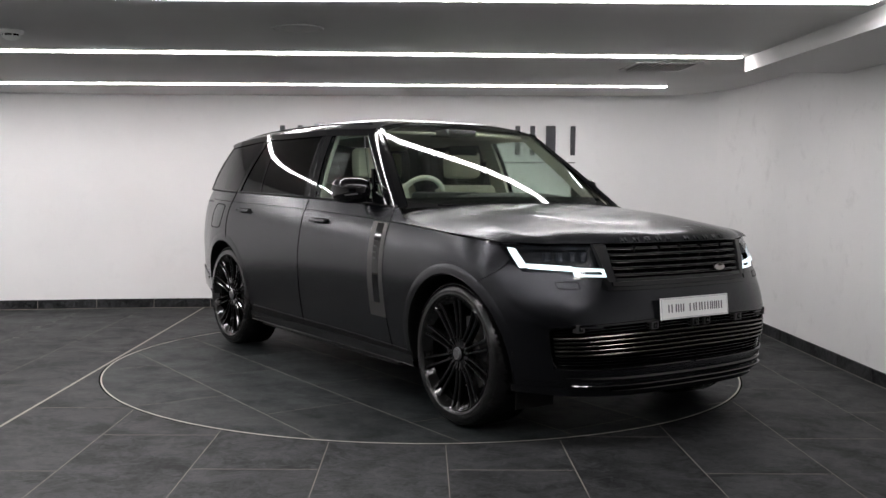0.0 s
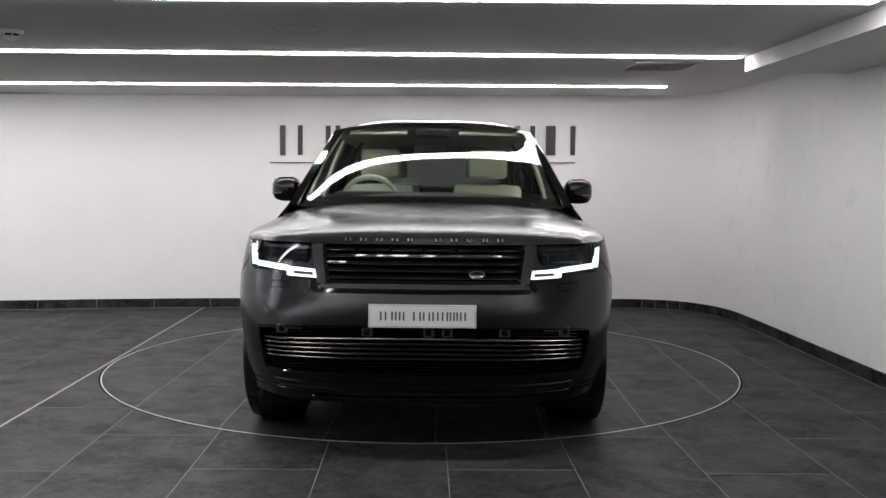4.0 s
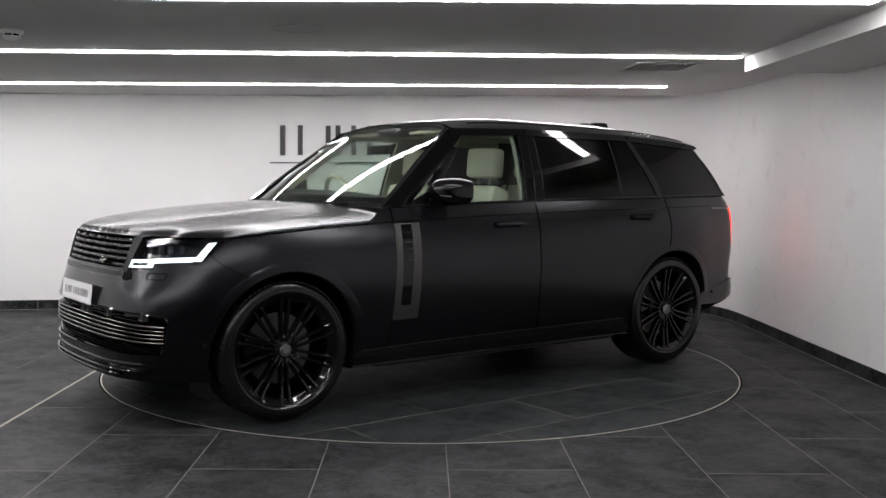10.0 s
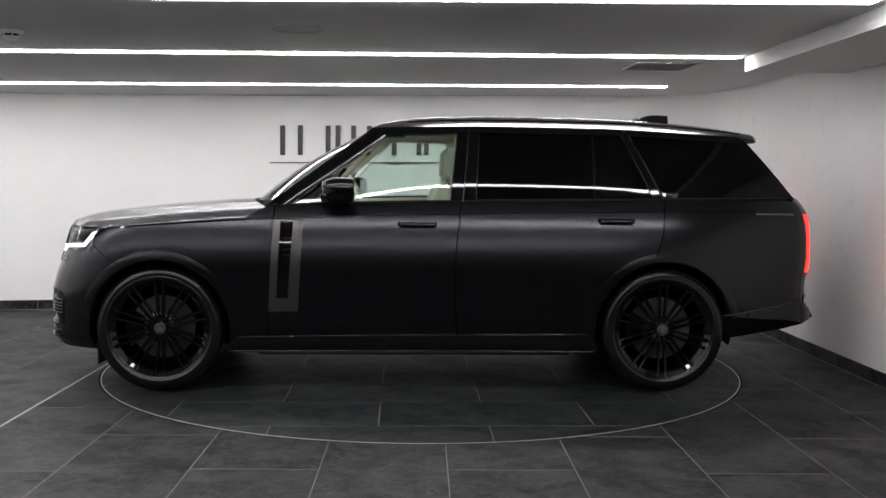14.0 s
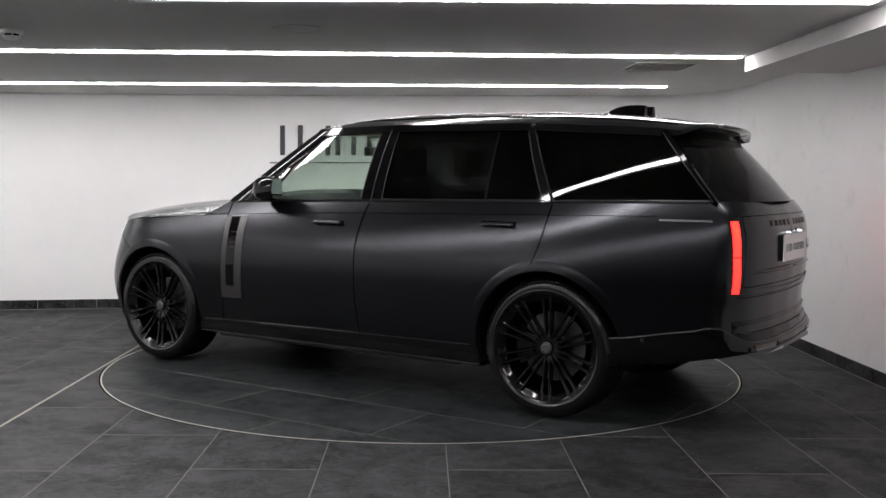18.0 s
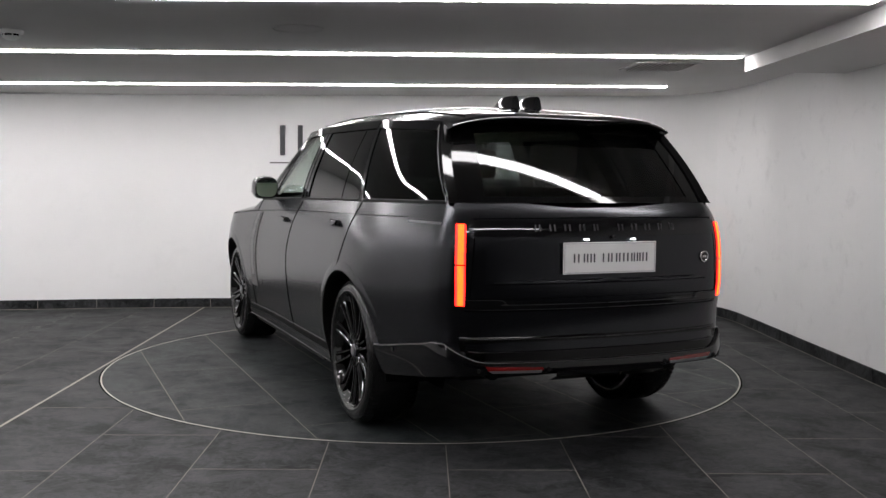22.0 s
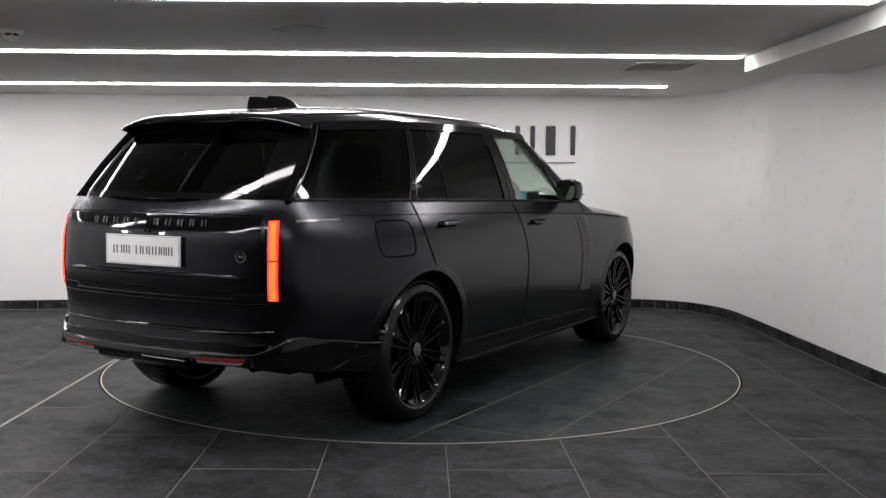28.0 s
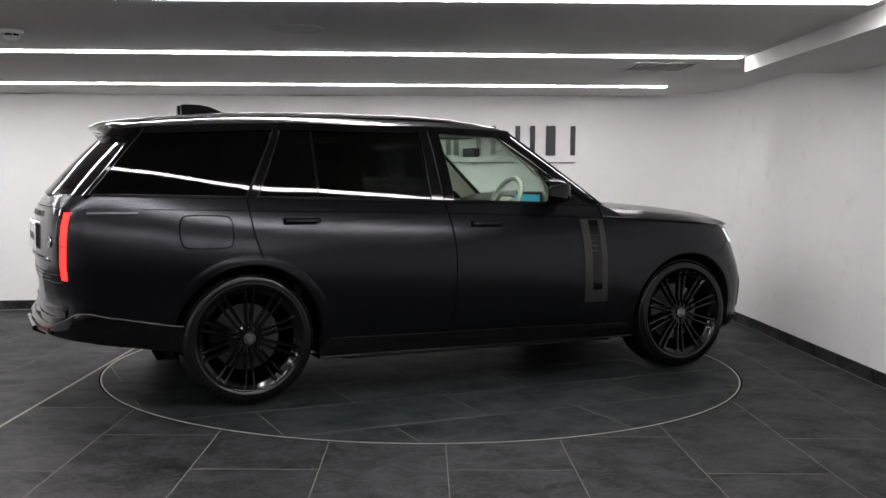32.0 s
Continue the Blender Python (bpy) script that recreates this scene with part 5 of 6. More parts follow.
def headlight(s):
    Q = q_y
    top = 1.029
    # housing behind the lens
    body_patch("headlight_housing", [(Q(0.495), 0.855), (q_x(2.15), 0.855), (q_x(2.15), top + 0.005), (Q(0.495), top + 0.005)], M_LAMPDARK, -0.045, s=s, nq=14, label="dark lamp housing")
    body_patch("headlight", [(Q(0.700), 0.893), (q_x(2.165), 0.907), (q_x(2.045), top), (Q(0.575), top)], M_LENS, 0.0030, s=s, nq=16, nz=6, label="clear headlight lens")
    body_patch("headlight", [(Q(0.508), 0.864), (Q(0.690), 0.868), (Q(0.690), 0.91), (Q(0.520), 0.91)], M_LENS, 0.0030, s=s, nq=6, nz=3, label="clear headlight lens")
    # black outer corner of the lamp and the wedge running back along the bonnet's edge
    body_patch("lamp_corner", [(q_x(2.190), 0.903), (q_x(2.160), 0.907), (q_x(2.035), top), (q_x(2.160), top)], M_GLOSS, 0.0022, 0.01, s, 8, 8, "gloss black lamp corner")
    body_patch("lamp_wedge", [(q_x(2.06), 1.016), (q_x(1.76), 1.046), (q_x(1.76), 1.0505), (q_x(2.06), 1.032)], M_GLOSS, 0.0024, 0.006, s, 10, 2, "gloss black wedge")
    body_patch("lamp_sill", [(Q(0.500), 0.854), (Q(0.695), 0.858), (Q(0.690), 0.870), (Q(0.505), 0.866)], M_GLOSS, 0.0015, 0.02, s, 6, 1)
    body_patch("lamp_sill", [(Q(0.690), 0.886), (q_x(2.165), 0.901), (q_x(2.162), 0.908), (Q(0.690), 0.894)], M_GLOSS, 0.0015, 0.02, s, 10, 1)

    def glow(quad, nq=6, nz=3):
        body_patch("daylight_strip", quad, M_DRL, 0.0036, 0.008, s, nq, nz, "glowing white daylight strip")
    glow([(q_x(2.206), 0.914), (q_x(2.168), 0.910), (q_x(2.104), 1.012), (q_x(2.152), 1.005)], 4, 8)
    glow([(Q(0.695), 0.896), (q_x(2.206), 0.908), (q_x(2.200), 0.932), (Q(0.695), 0.921)], 10, 2)
    glow([(Q(0.510), 0.866), (Q(0.688), 0.872), (Q(0.690), 0.882), (Q(0.515), 0.877)], 6, 1)
    glow([(Q(0.520), 0.893), (Q(0.695), 0.897), (Q(0.695), 0.916), (Q(0.525), 0.907)], 6, 1)
    glow([(Q(0.512), 0.877), (Q(0.545), 0.877), (Q(0.550), 0.894), (Q(0.520), 0.893)], 2, 1)
    glow([(Q(0.655), 0.881), (Q(0.690), 0.882), (Q(0.695), 0.897), (Q(0.660), 0.896)], 2, 1)
    # small upper outer light and projector cells
    for k in range(4):
        y = 0.625 + 0.056 * k
        p = on_body(Q(y), 0.965, -0.020, s)
        cbm("projector", box_bm(p[0] - 0.03, p[0], p[1] - 0.021, p[1] + 0.021, 0.940, 0.990, 0.008, 2), M_LAMPCELL)
    body_patch("lamp_brow", [(Q(0.60), 1.002), (q_x(2.20), 1.004), (q_x(2.19), 1.018), (Q(0.595), 1.014)], M_LAMPCELL, -0.012, 0.01, s, 10, 2)


nose()
for sd in (1, -1):
    headlight(sd)


PLATE_WIDTHS = (0.45, 0.95, 1.10, 0, 0.90, 0.85, 0.75, 0.45, 0.55, 0.55, 0.70)
LIP_WIDTHS = (0.95, 1.0, 1.0, 1.0, 0.8, 0, 0.95, 1.05, 1.0, 0.8, 0.95)


# ---- number plates, with bars in place of their characters
def plate(x, z, h, rear, tilt):
    root = new("number_plate")
    root.parent = car
    root.location = (CAR_DX + x, CAR_DY, z)
    root.rotation_euler = (0, tilt, math.pi if rear else 0)
    root["label"] = "white show plate with grey characters"
    part("plate", box_bm(-0.006, 0.0, -0.26, 0.26, -h / 2, h / 2, 0.002, 2), M_PLATE, root)
    for s in (-1, 1):
        part("plate_rim", box_bm(-0.001, 0.0014, -0.256, 0.256, s * (h / 2 - 0.006) - 0.0016, s * (h / 2 - 0.006) + 0.0016), M_PLATE_RIM, root)
        part("plate_rim", box_bm(-0.001, 0.0014, s * 0.2535 - 0.0016, s * 0.2535 + 0.0016, -h / 2 + 0.005, h / 2 - 0.005), M_PLATE_RIM, root)
    ch = 0.042
    bars_for_text(PLATE_WIDTHS, ch, lambda u, w, d: (0.0006 + d * 0.2, u, w), M_PLATE_INK, root, 0.22, 0.20)


plate(2.447, 0.697, 0.112, False, -0.10)
plate(-2.734, 0.986, 0.152, True, 0.0)

# bars in place of the raised characters on the bonnet's lip
def lip_place(u, w, d):
    wn = u / BONNET_HALF
    xf = bonnet_front(wn)
    dd = 0.026 - w * 0.55
    x = xf - dd
    return (x + d * 0.7 , u, bonnet_z(dd, x, wn) + d * 0.7 + 0.0005)


bars_for_text(LIP_WIDTHS, 0.032, lip_place, M_CHARGREY, car, 1.45, 0.26, 0.005)


# ---- flanks
def flank(s):
    b = belt_z
    # door joints
    body_line("door_joint", [(q_x(-0.300), 1.20), (q_x(-0.285), 1.10), (q_x(-0.262), 0.90), (q_x(-0.262), 0.60), (q_x(-0.272), 0.345)], M_DARKGAP, 0.0036, 0.0, s)
    body_line("door_joint", [(q_x(-1.600), 1.225), (q_x(-1.590), 1.12), (q_x(-1.575), 1.02), (q_x(-1.545), 0.92), (q_x(-1.515), 0.858)], M_DARKGAP, 0.0036, 0.0, s)
    body_line("door_joint", [(q_x(0.880), 1.185), (q_x(0.885), 1.10)], M_DARKGAP, 0.0036, 0.0, s)
    body_line("door_joint", [(q_x(0.915), 0.52), (q_x(0.93), 0.345)], M_DARKGAP, 0.0034, 0.0, s)
    # satin line painted as the low crease's highlight, black strip as the shade below
    body_line("crease_glint", [(q_x(1.11), 0.352), (q_x(0.3), 0.365), (q_x(-0.5), 0.371), (q_x(-1.12), 0.378)], M_SATIN, 0.0018, 0.0, s, "slim satin line painted as the low crease's highlight")
    body_patch("low_door_shade", [(q_x(1.155), 0.302), (q_x(-1.155), 0.302), (q_x(-1.13), 0.370), (q_x(1.13), 0.345)], M_CLAD, 0.002, 0.01, s, 40, 2)
    # tall vent blade behind the front wheel: satin frame round a gloss insert
    fr = body_patch("fender_vent", [(q_x(0.912), 0.520), (q_x(0.730), 0.522), (q_x(0.698), 1.094), (q_x(0.884), 1.090)], M_SATIN, 0.004, 0.006, s, 6, 14, "tall satin grey vent trim")
    body_patch("vent_insert", [(q_x(0.862), 0.606), (q_x(0.790), 0.606), (q_x(0.760), 1.088), (q_x(0.838), 1.085)], M_GLOSS, 0.0055, 0.004, s, 4, 14, "gloss black vent insert", parent=fr)
    for k in range(4):
        z = 0.98 - 0.035 * k
        x = 0.835 - 0.0006 * k
        p = on_body(q_x(x - 0.04), z, 0.006, s)
        cbm("vent_fin", box_bm(p[0] - 0.030, p[0] + 0.026, p[1] - 0.003, p[1] + 0.003, z - 0.003, z + 0.003, 0.001, 1), M_CHARGREY)
    # handles standing proud of their recesses
    for x0, x1, z in ((0.105, -0.140, 1.072), (-1.165, -1.400, 1.102)):
        # flat black patch on the body paints in the recess's shade
        body_patch("handle_recess_shade", [(q_x(x0), z - 0.013), (q_x(x1), z - 0.013), (q_x(x1), z + 0.013), (q_x(x0), z + 0.013)], M_DARKGAP, 0.0012, 0.0, s, 8, 2)
        hd = body_patch("door_handle", [(q_x(x0 - 0.012), z - 0.010), (q_x(x1 + 0.012), z - 0.010), (q_x(x1 + 0.012), z + 0.010), (q_x(x0 - 0.012), z + 0.010)], M_MATTE, 0.030, 0.012, s, 10, 3, "satin black door handle standing proud", edge_off=0.026)
        for xa in (x0 - 0.030, x1 + 0.016):
            body_patch("handle_stem", [(q_x(xa + 0.014), z - 0.008), (q_x(xa), z - 0.008), (q_x(xa), z + 0.008), (q_x(xa + 0.014), z + 0.008)], M_CLAD, 0.020, 0.022, s, 2, 2, parent=hd)
        body_patch("handle_button", [(q_x(x1 + 0.030), z - 0.009), (q_x(x1 + 0.010), z - 0.009), (q_x(x1 + 0.010), z + 0.009), (q_x(x1 + 0.030), z + 0.009)], M_GLOSS, 0.034, 0.012, s, 4, 3, "gloss black handle end", parent=hd, edge_off=0.030)
    # slim bright marker on the rear wing
    body_patch("wing_marker", [(q_x(-2.22), 1.143), (q_x(-2.50), 1.140), (q_x(-2.50), 1.152), (q_x(-2.22), 1.154)], M_MARKER, 0.003, 0.006, s, 10, 2, "slim grey strip on the rear wing")
    if s < 0:
        c = [(-1.70, 1.035), (-1.705, 1.10), (-1.735, 1.128), (-1.855, 1.134), (-1.96, 1.130), (-1.992, 1.10), (-2.0, 1.04), (-1.99, 0.975), (-1.96, 0.948), (-1.855, 0.944), (-1.735, 0.950), (-1.706, 0.98), (-1.70, 1.035)]
        body_line("fuel_flap", [(q_x(x), z) for x, z in c], M_DARKGAP, 0.0032, 0.0, s, "rounded fuel flap joint")


for sd in (1, -1):
    flank(sd)


# ---- door mirrors
def door_mirror(s):
    v = []
    rows = [(0.600, 0.02, 0.02), (0.592, 0.055, 0.050), (0.570, 0.078, 0.070), (0.530, 0.092, 0.082), (0.480, 0.096, 0.086), (0.420, 0.095, 0.084), (0.385, 0.090, 0.078), (0.378, 0.082, 0.070)]
    n = 28
    for x, hy, hz in rows:
        x = 0.400 + (x - 0.378) * 0.85
        for k in range(n):
            a = 2 * math.pi * k / n
            c, d = math.cos(a), math.sin(a)
            e = 0.68
            y = hy * math.copysign(abs(c) ** e, c)
            z = hz * math.copysign(abs(d) ** e, d)
            if z < 0:
                z *= 0.98
            v.append((x - 0.05 * (y / 0.095) * 0.6, s * (0.985 + y), 1.282 + z))
    f = grid_faces(len(rows), n, True) + [tuple(range(n))[::-1]]
    m = cpart("door_mirror", v, f, M_GLOSS, "gloss black door mirror")
    b = (len(rows) - 1) * n
    gv = [Vector(q) + Vector((-0.001, 0, 0)) for q in v[b:]]
    cpart("mirror_glass", gv, [tuple(range(n))], M_MIRROR, "silver mirror glass", False, m)
    v, f = tube([(0.56, s * 0.86, 1.218), (0.53, s * 0.90, 1.222), (0.50, s * 0.95, 1.232)], [0.030, 0.026, 0.03], 12, 0.6)
    cpart("mirror_arm", v, f, M_GLOSS, "", True, m)
    v, f = tube([(0.565, s * (0.985 + t), 1.262 - 0.01 * abs(t) / 0.09) for t in (-0.085, -0.04, 0.0, 0.045, 0.085)], 0.004, 6)
    cpart("turn_lamp", [(x + 0.018 - 1.6 * ((abs(y) - 0.985) ** 2) * 3, y, z) for x, y, z in v], f, M_MARKER, "slim turn lamp", True, m)
    # triangular base on the door
    side_patch("mirror_base", [(0.76, belt_z(0.7) + 0.005), (0.60, belt_z(0.6) + 0.005), (0.52, 1.29), (0.545, 1.29)], M_GLOSS, s, 0.003, 0.02, nx=3)


for sd in (1, -1):
    door_mirror(sd)


# ---- tail
def lamp_half(s, z0, z1, lamp):
    """One half of a tail lamp: upright lens ribs, red on their outer flanks and amber on their inner ones."""
    ribs, rise, nz = 10, 0.0030, 8
    for name, mat, label in (("tail_light_red", M_TAIL, "glowing red lens ribs"), ("tail_light_amber", M_TAIL_HOT, "glowing amber lens ribs")):
        v, f = [], []
        for k in range(ribs):
            rim = k < 2 or k > ribs - 3
            for e0, o0, e1, o1, red in ((k, 0.0, k + 0.5, rise, True), (k + 0.5, rise, k + 1, 0.0, rim)):
                if red != (mat is M_TAIL):
                    continue
                b = len(v)
                for j in range(nz + 1):
                    z = z0 + (z1 - z0) * j / nz
                    lean = 0.045 * (z - 0.76)
                    outer, inner = 0.755 + lean, 0.716 + 0.8 * lean
                    for e, off in ((e0, o0), (e1, o1)):
                        v.append(on_body(q_ry(outer + (inner - outer) * e / ribs), z, 0.0045 + off, s))
                f += [(b + 2 * j, b + 2 * j + 1, b + 2 * j + 3, b + 2 * j + 2) for j in range(nz)]
        tagged(cpart(name, v, f, mat, "", False, lamp), label, kind="stuff")


def tail():
    R = q_ry
    last = len(OUT_D) - 1
    for s in (1, -1):
        lamp = body_patch("tail_lamp", [(R(0.756), 0.752), (R(0.706), 0.744), (R(0.718), 1.162), (R(0.770), 1.152)], M_GLOSS, 0.002, 0.02, s, 6, 12, "slim upright red tail lamp")
        for z0, z1 in ((0.763, 0.953), (0.959, 1.148)):
            lamp_half(s, z0, z1, lamp)
        # tailgate joints
        body_line("tailgate_joint", [(R(0.690), 1.175), (R(0.695), 0.95), (R(0.700), 0.745)], M_DARKGAP, 0.002, 0.0, s)
        # gloss band with raised bars
        body_patch("tail_band", [(R(0.698), 1.090), (last, 1.090), (last, 1.168), (R(0.698), 1.164)], M_GLOSS, 0.003, 0.006, s, 14, 3, "gloss black band across the tailgate")
        body_line("tailgate_joint", [(R(0.70), 1.172), (R(0.4), 1.176), (last - 0.5, 1.177)], M_DARKGAP, 0.002, 0.0, s)
        # shallow shelf below the plate
        body_patch("tailgate_ledge", [(R(0.62), 0.862), (last, 0.862), (last, 0.886), (R(0.55), 0.884)], M_MATTE, 0.012, 0.014, s, 14, 3, edge_off=0.001)
        # gloss lower band, deeper at its middle
        body_patch("lower_band", [(R(0.715), 0.752), (last, 0.748), (last, 0.762), (R(0.715), 0.788)], M_GLOSS, 0.004, 0.006, s, 14, 2, "gloss black lower tailgate band")
        body_patch("lower_band", [(R(0.71), 0.762), (R(0.53), 0.762), (R(0.55), 0.790), (R(0.712), 0.790)], M_GLOSS, 0.006, 0.004, s, 5, 2)
        body_line("tailgate_joint", [(R(0.715), 0.738), (last - 0.5, 0.734)], M_DARKGAP, 0.002, 0.0, s)
        body_line("band_edge", [(R(0.712), 0.793), (R(0.60), 0.792), (R(0.552), 0.789), (R(0.525), 0.772), (R(0.49), 0.767), (last - 0.5, 0.765)], M_CHARGREY, 0.0017, 0.005, s)
        body_line("band_edge", [(R(0.716), 0.747), (R(0.45), 0.744), (last - 0.5, 0.742)], M_CHARGREY, 0.0015, 0.004, s)
        body_line("tailgate_joint", [(R(0.72), 0.795), (last - 0.5, 0.797)], M_DARKGAP, 0.002, 0.0, s)
    # raised bars on the band
    def band_place(u, w, d):
        sgn = 1 if u >= 0 else -1
        p = on_body(q_ry(abs(u)), 1.131 + w, 0.003 + d, sgn)
        return p
    bars_for_text(LIP_WIDTHS, 0.032, lambda u, w, d: band_place(-u, w, d), M_CHARGREY, car, 1.45, 0.26, 0.003)
    # round badge
    p = on_body(q_ry(0.60), 0.975, 0.004, -1)
    p1 = on_body(q_ry(0.60), 0.975, 1.004, -1)
    nx, ny = p1[0] - p[0], p1[1] - p[1]

    def on_tail(vs):
        return [(p[0] + nx * c - ny * a, p[1] + ny * c + nx * a, p[2] + b) for a, b, c in vs]
    v, f = lathe([(0.0012, 0.001), (0.0014, 0.0235), (-0.002, 0.025)], 28, "z")
    badge = cpart("badge", on_tail(v), f, M_GLOSS, "small round black badge with a silver ring")
    v, f = lathe([(0.0, 0.0225), (0.0032, 0.024), (0.0034, 0.028), (-0.002, 0.030)], 28, "z")
    cpart("badge_ring", on_tail(v), f, M_POLISHED, "polished silver ring", True, badge)
    for u in (-0.0075, 0.0075):
        v, f = slab([(u - 0.0055, -0.006), (u + 0.0055, -0.006), (u + 0.0055, 0.006), (u - 0.0055, 0.006)], 0.0008, 0.0026)
        cpart("badge_bar", on_tail(v), f, M_POLISHED, "", False, badge)
    for y in (-0.13, 0.13):
        cbm("plate_lamp", box_bm(-2.737, -2.715, y - 0.011, y + 0.011, 1.070, 1.078, 0.002, 1), M_PLATE_LAMP, "small white plate lamp")
    v, f = lathe([(0.0, 0.010), (0.004, 0.008), (0.004, 0.001)], 14, "z")
    cpart("rear_camera", [(-2.727 - c, a - 0.02, 1.086 + b) for a, b, c in v], f, M_CLAD)

    # bumper: proud gloss lower part with a step, its upper edge rising along the flanks
    qa = q_x(-1.985)
    edge_q = [qa, q_x(-2.05), q_x(-2.325), q_x(-2.50), q_x(-2.56), q_ry(0.735), q_ry(0.64), q_ry(0.45), last]
    edge_z = [0.500, 0.506, 0.549, 0.580, 0.580, 0.538, 0.502, 0.497, 0.497]
    out_l = [0.002, 0.002, 0.004, 0.008, 0.014, 0.022, 0.028, 0.030, 0.030]
    low_z = [0.345, 0.350, 0.385, 0.412, 0.420, 0.430, 0.437, 0.437, 0.437]
    v, under, k = [], [], 6
    qs = list(np.linspace(qa, last, 60))
    for s, q in [(1, q) for q in qs] + [(-1, q) for q in qs[::-1][1:]]:
        t, o, lo = ease(q, edge_q, edge_z), ease(q, edge_q, out_l), ease(q, edge_q, low_z)
        for z, off in ((t + 0.002, 0.0), (t, o * 0.7), (t - 0.006, o), (0.55 * t + 0.45 * lo, o + 0.004), (lo + 0.012, o + 0.002), (lo, o * 0.5)):
            v.append(on_body(q, z, off, s))
        under += [on_body(q, z, off, s) for z, off in ((lo + 0.001, o * 0.45), (lo - 0.006, -0.05), (lo - 0.014, -0.16), (lo - 0.02, -0.34))]
    cpart("rear_bumper", v, grid_faces(len(v) // k, k), M_GLOSS, "gloss black lower rear bumper")
    # satin tube painted in as the highlight along the bumper's upper edge
    for s in (1, -1):
        rim = [on_body(q, ease(q, edge_q, edge_z) - 0.003, ease(q, edge_q, out_l) * 0.9 + 0.001, s) for q in qs]
        vr, fr = tube(rim, 0.0026, 6)
        cpart("bumper_rim_glint", vr, fr, M_SATIN)
    cpart("bumper_underside", under, grid_faces(len(under) // 4, 4), M_UNDER)
    v, k = [], 7
    qs = list(np.linspace(q_ry(0.735), last, 34))
    for s, q in [(1, q) for q in qs] + [(-1, q) for q in qs[::-1][1:]]:
        w = min(1.0, (q - qs[0]) / 12.0)
        for z, off in ((0.612, 0.0005), (0.603, 0.004), (0.588, 0.006), (0.584, 0.006 - 0.022 * w), (0.548, 0.004 - 0.020 * w), (0.543, 0.006 + 0.006 * w), (0.498, 0.007 + 0.004 * w)):
            v.append(on_body(q, z, off, s))
    cpart("bumper_step", v, grid_faces(len(v) // k, k), M_FRIT, "gloss black recessed bumper step")
    # grey lines stand in for strip light caught on the step's black edges
    for zz, oo in ((0.604, 0.006), (0.543, 0.010), (0.500, 0.012)):
        for s in (1, -1):
            body_line("bumper_edge_glint", [(q_ry(0.70), zz + 0.006), (q_ry(0.64), zz + 0.001), (q_ry(0.45), zz - 0.002), (last - 0.5, zz - 0.004)], M_CHARGREY, 0.0022, oo, s)
    for s in (1, -1):
        body_patch("reflector", [(q_ry(0.625), 0.462), (q_ry(0.355), 0.459), (q_ry(0.355), 0.473), (q_ry(0.635), 0.483)], M_REFLECTOR, 0.037, 0.012, s, 8, 2, "red rear reflector")
        body_patch("fog_lamp", [(q_ry(0.605), 0.450), (q_ry(0.365), 0.446), (q_ry(0.358), 0.458), (q_ry(0.622), 0.461)], M_MARKER, 0.036, 0.012, s, 8, 2, "dark grey rear lamp lens")
        for yy in (0.325, 0.665):
            v2, f2 = lathe([(0.0, 0.012), (0.003, 0.010), (0.002, 0.001)], 14, "z")
            pc = on_body(q_ry(yy), 0.462, 0.034, s)
            cpart("parking_sensor", [(pc[0] - c, pc[1] + a, pc[2] + b) for a, b, c in v2], f2, M_CLAD)
        vv, ff = tube([(-2.30, s * 0.50, 0.385), (-2.48, s * 0.50, 0.388)], 0.03, 16, 0.6)
        cpart("tailpipe", vv, ff, M_GLOSS, "dark tailpipe end")
        v2, f2 = lathe([(0.0, 0.012), (0.002, 0.010), (0.001, 0.001)], 14)
        pp = on_body(q_x(-2.16), 0.497, 0.006, s)
        cpart("parking_sensor", [(pp[0] + a, pp[1] + s * b, pp[2] + c) for a, b, c in v2], f2, M_CLAD)
    v = []
    for y in np.linspace(-0.30, 0.30, 13):
        for x, z in ((-2.722, 0.462), (-2.758, 0.452), (-2.756, 0.430), (-2.68, 0.395)):
            v.append((x, y, z))
    cpart("skid_plate", v, grid_faces(13, 4), M_GLOSS)
    cbm("rear_panel", box_bm(-2.40, -2.05, -0.62, 0.62, 0.39, 0.44, 0.02), M_UNDER)


tail()


# ---- roof fins, wipers
def roof_bits():
    for s in (1, -1):
        v = []
        for x, top in ((-1.53, 0.0), (-1.57, 0.020), (-1.63, 0.046), (-1.70, 0.064), (-1.77, 0.070), (-1.825, 0.071)):
            zr = roof_z(x, 0.1) - 0.004
            hw = 0.010 + 0.020 * min(1, (-1.53 - x) / 0.12)
            for dy, dz in ((-hw, 0.0), (-hw * 0.6, top * 0.75), (-hw * 0.25, top), (hw * 0.25, top), (hw * 0.6, top * 0.75), (hw, 0.0)):
                v.append((x, s * 0.068 + dy, zr + dz + 0.004))
        f = grid_faces(6, 6) + [tuple(30 + i for i in range(6))]
        cpart("roof_fin", v, f, M_GLOSS, "gloss black roof aerial fin")
    for y0, y1 in ((-0.62, 0.02), (0.05, 0.66)):
        pts = [Vector(ws_low(-y / 0.845)) for y in np.linspace(y0, y1, 10)]
        v, f = tube([(p.x + 0.012, p.y, p.z + 0.012) for p in pts], 0.007, 6)
        cpart("wiper", v, f, M_CLAD, "black windscreen wiper")
    v = []
    for w in np.linspace(-1, 1, 25):
        a = Vector(ws_low(w))
        v += [(a.x + 0.05, a.y * 1.01, bonnet_z(bonnet_front(w) - a.x - 0.05, a.x + 0.05, w) - 0.004), (a.x - 0.01, a.y, a.z - 0.01)]
    cpart("scuttle", v, grid_faces(25, 2), M_CLAD)


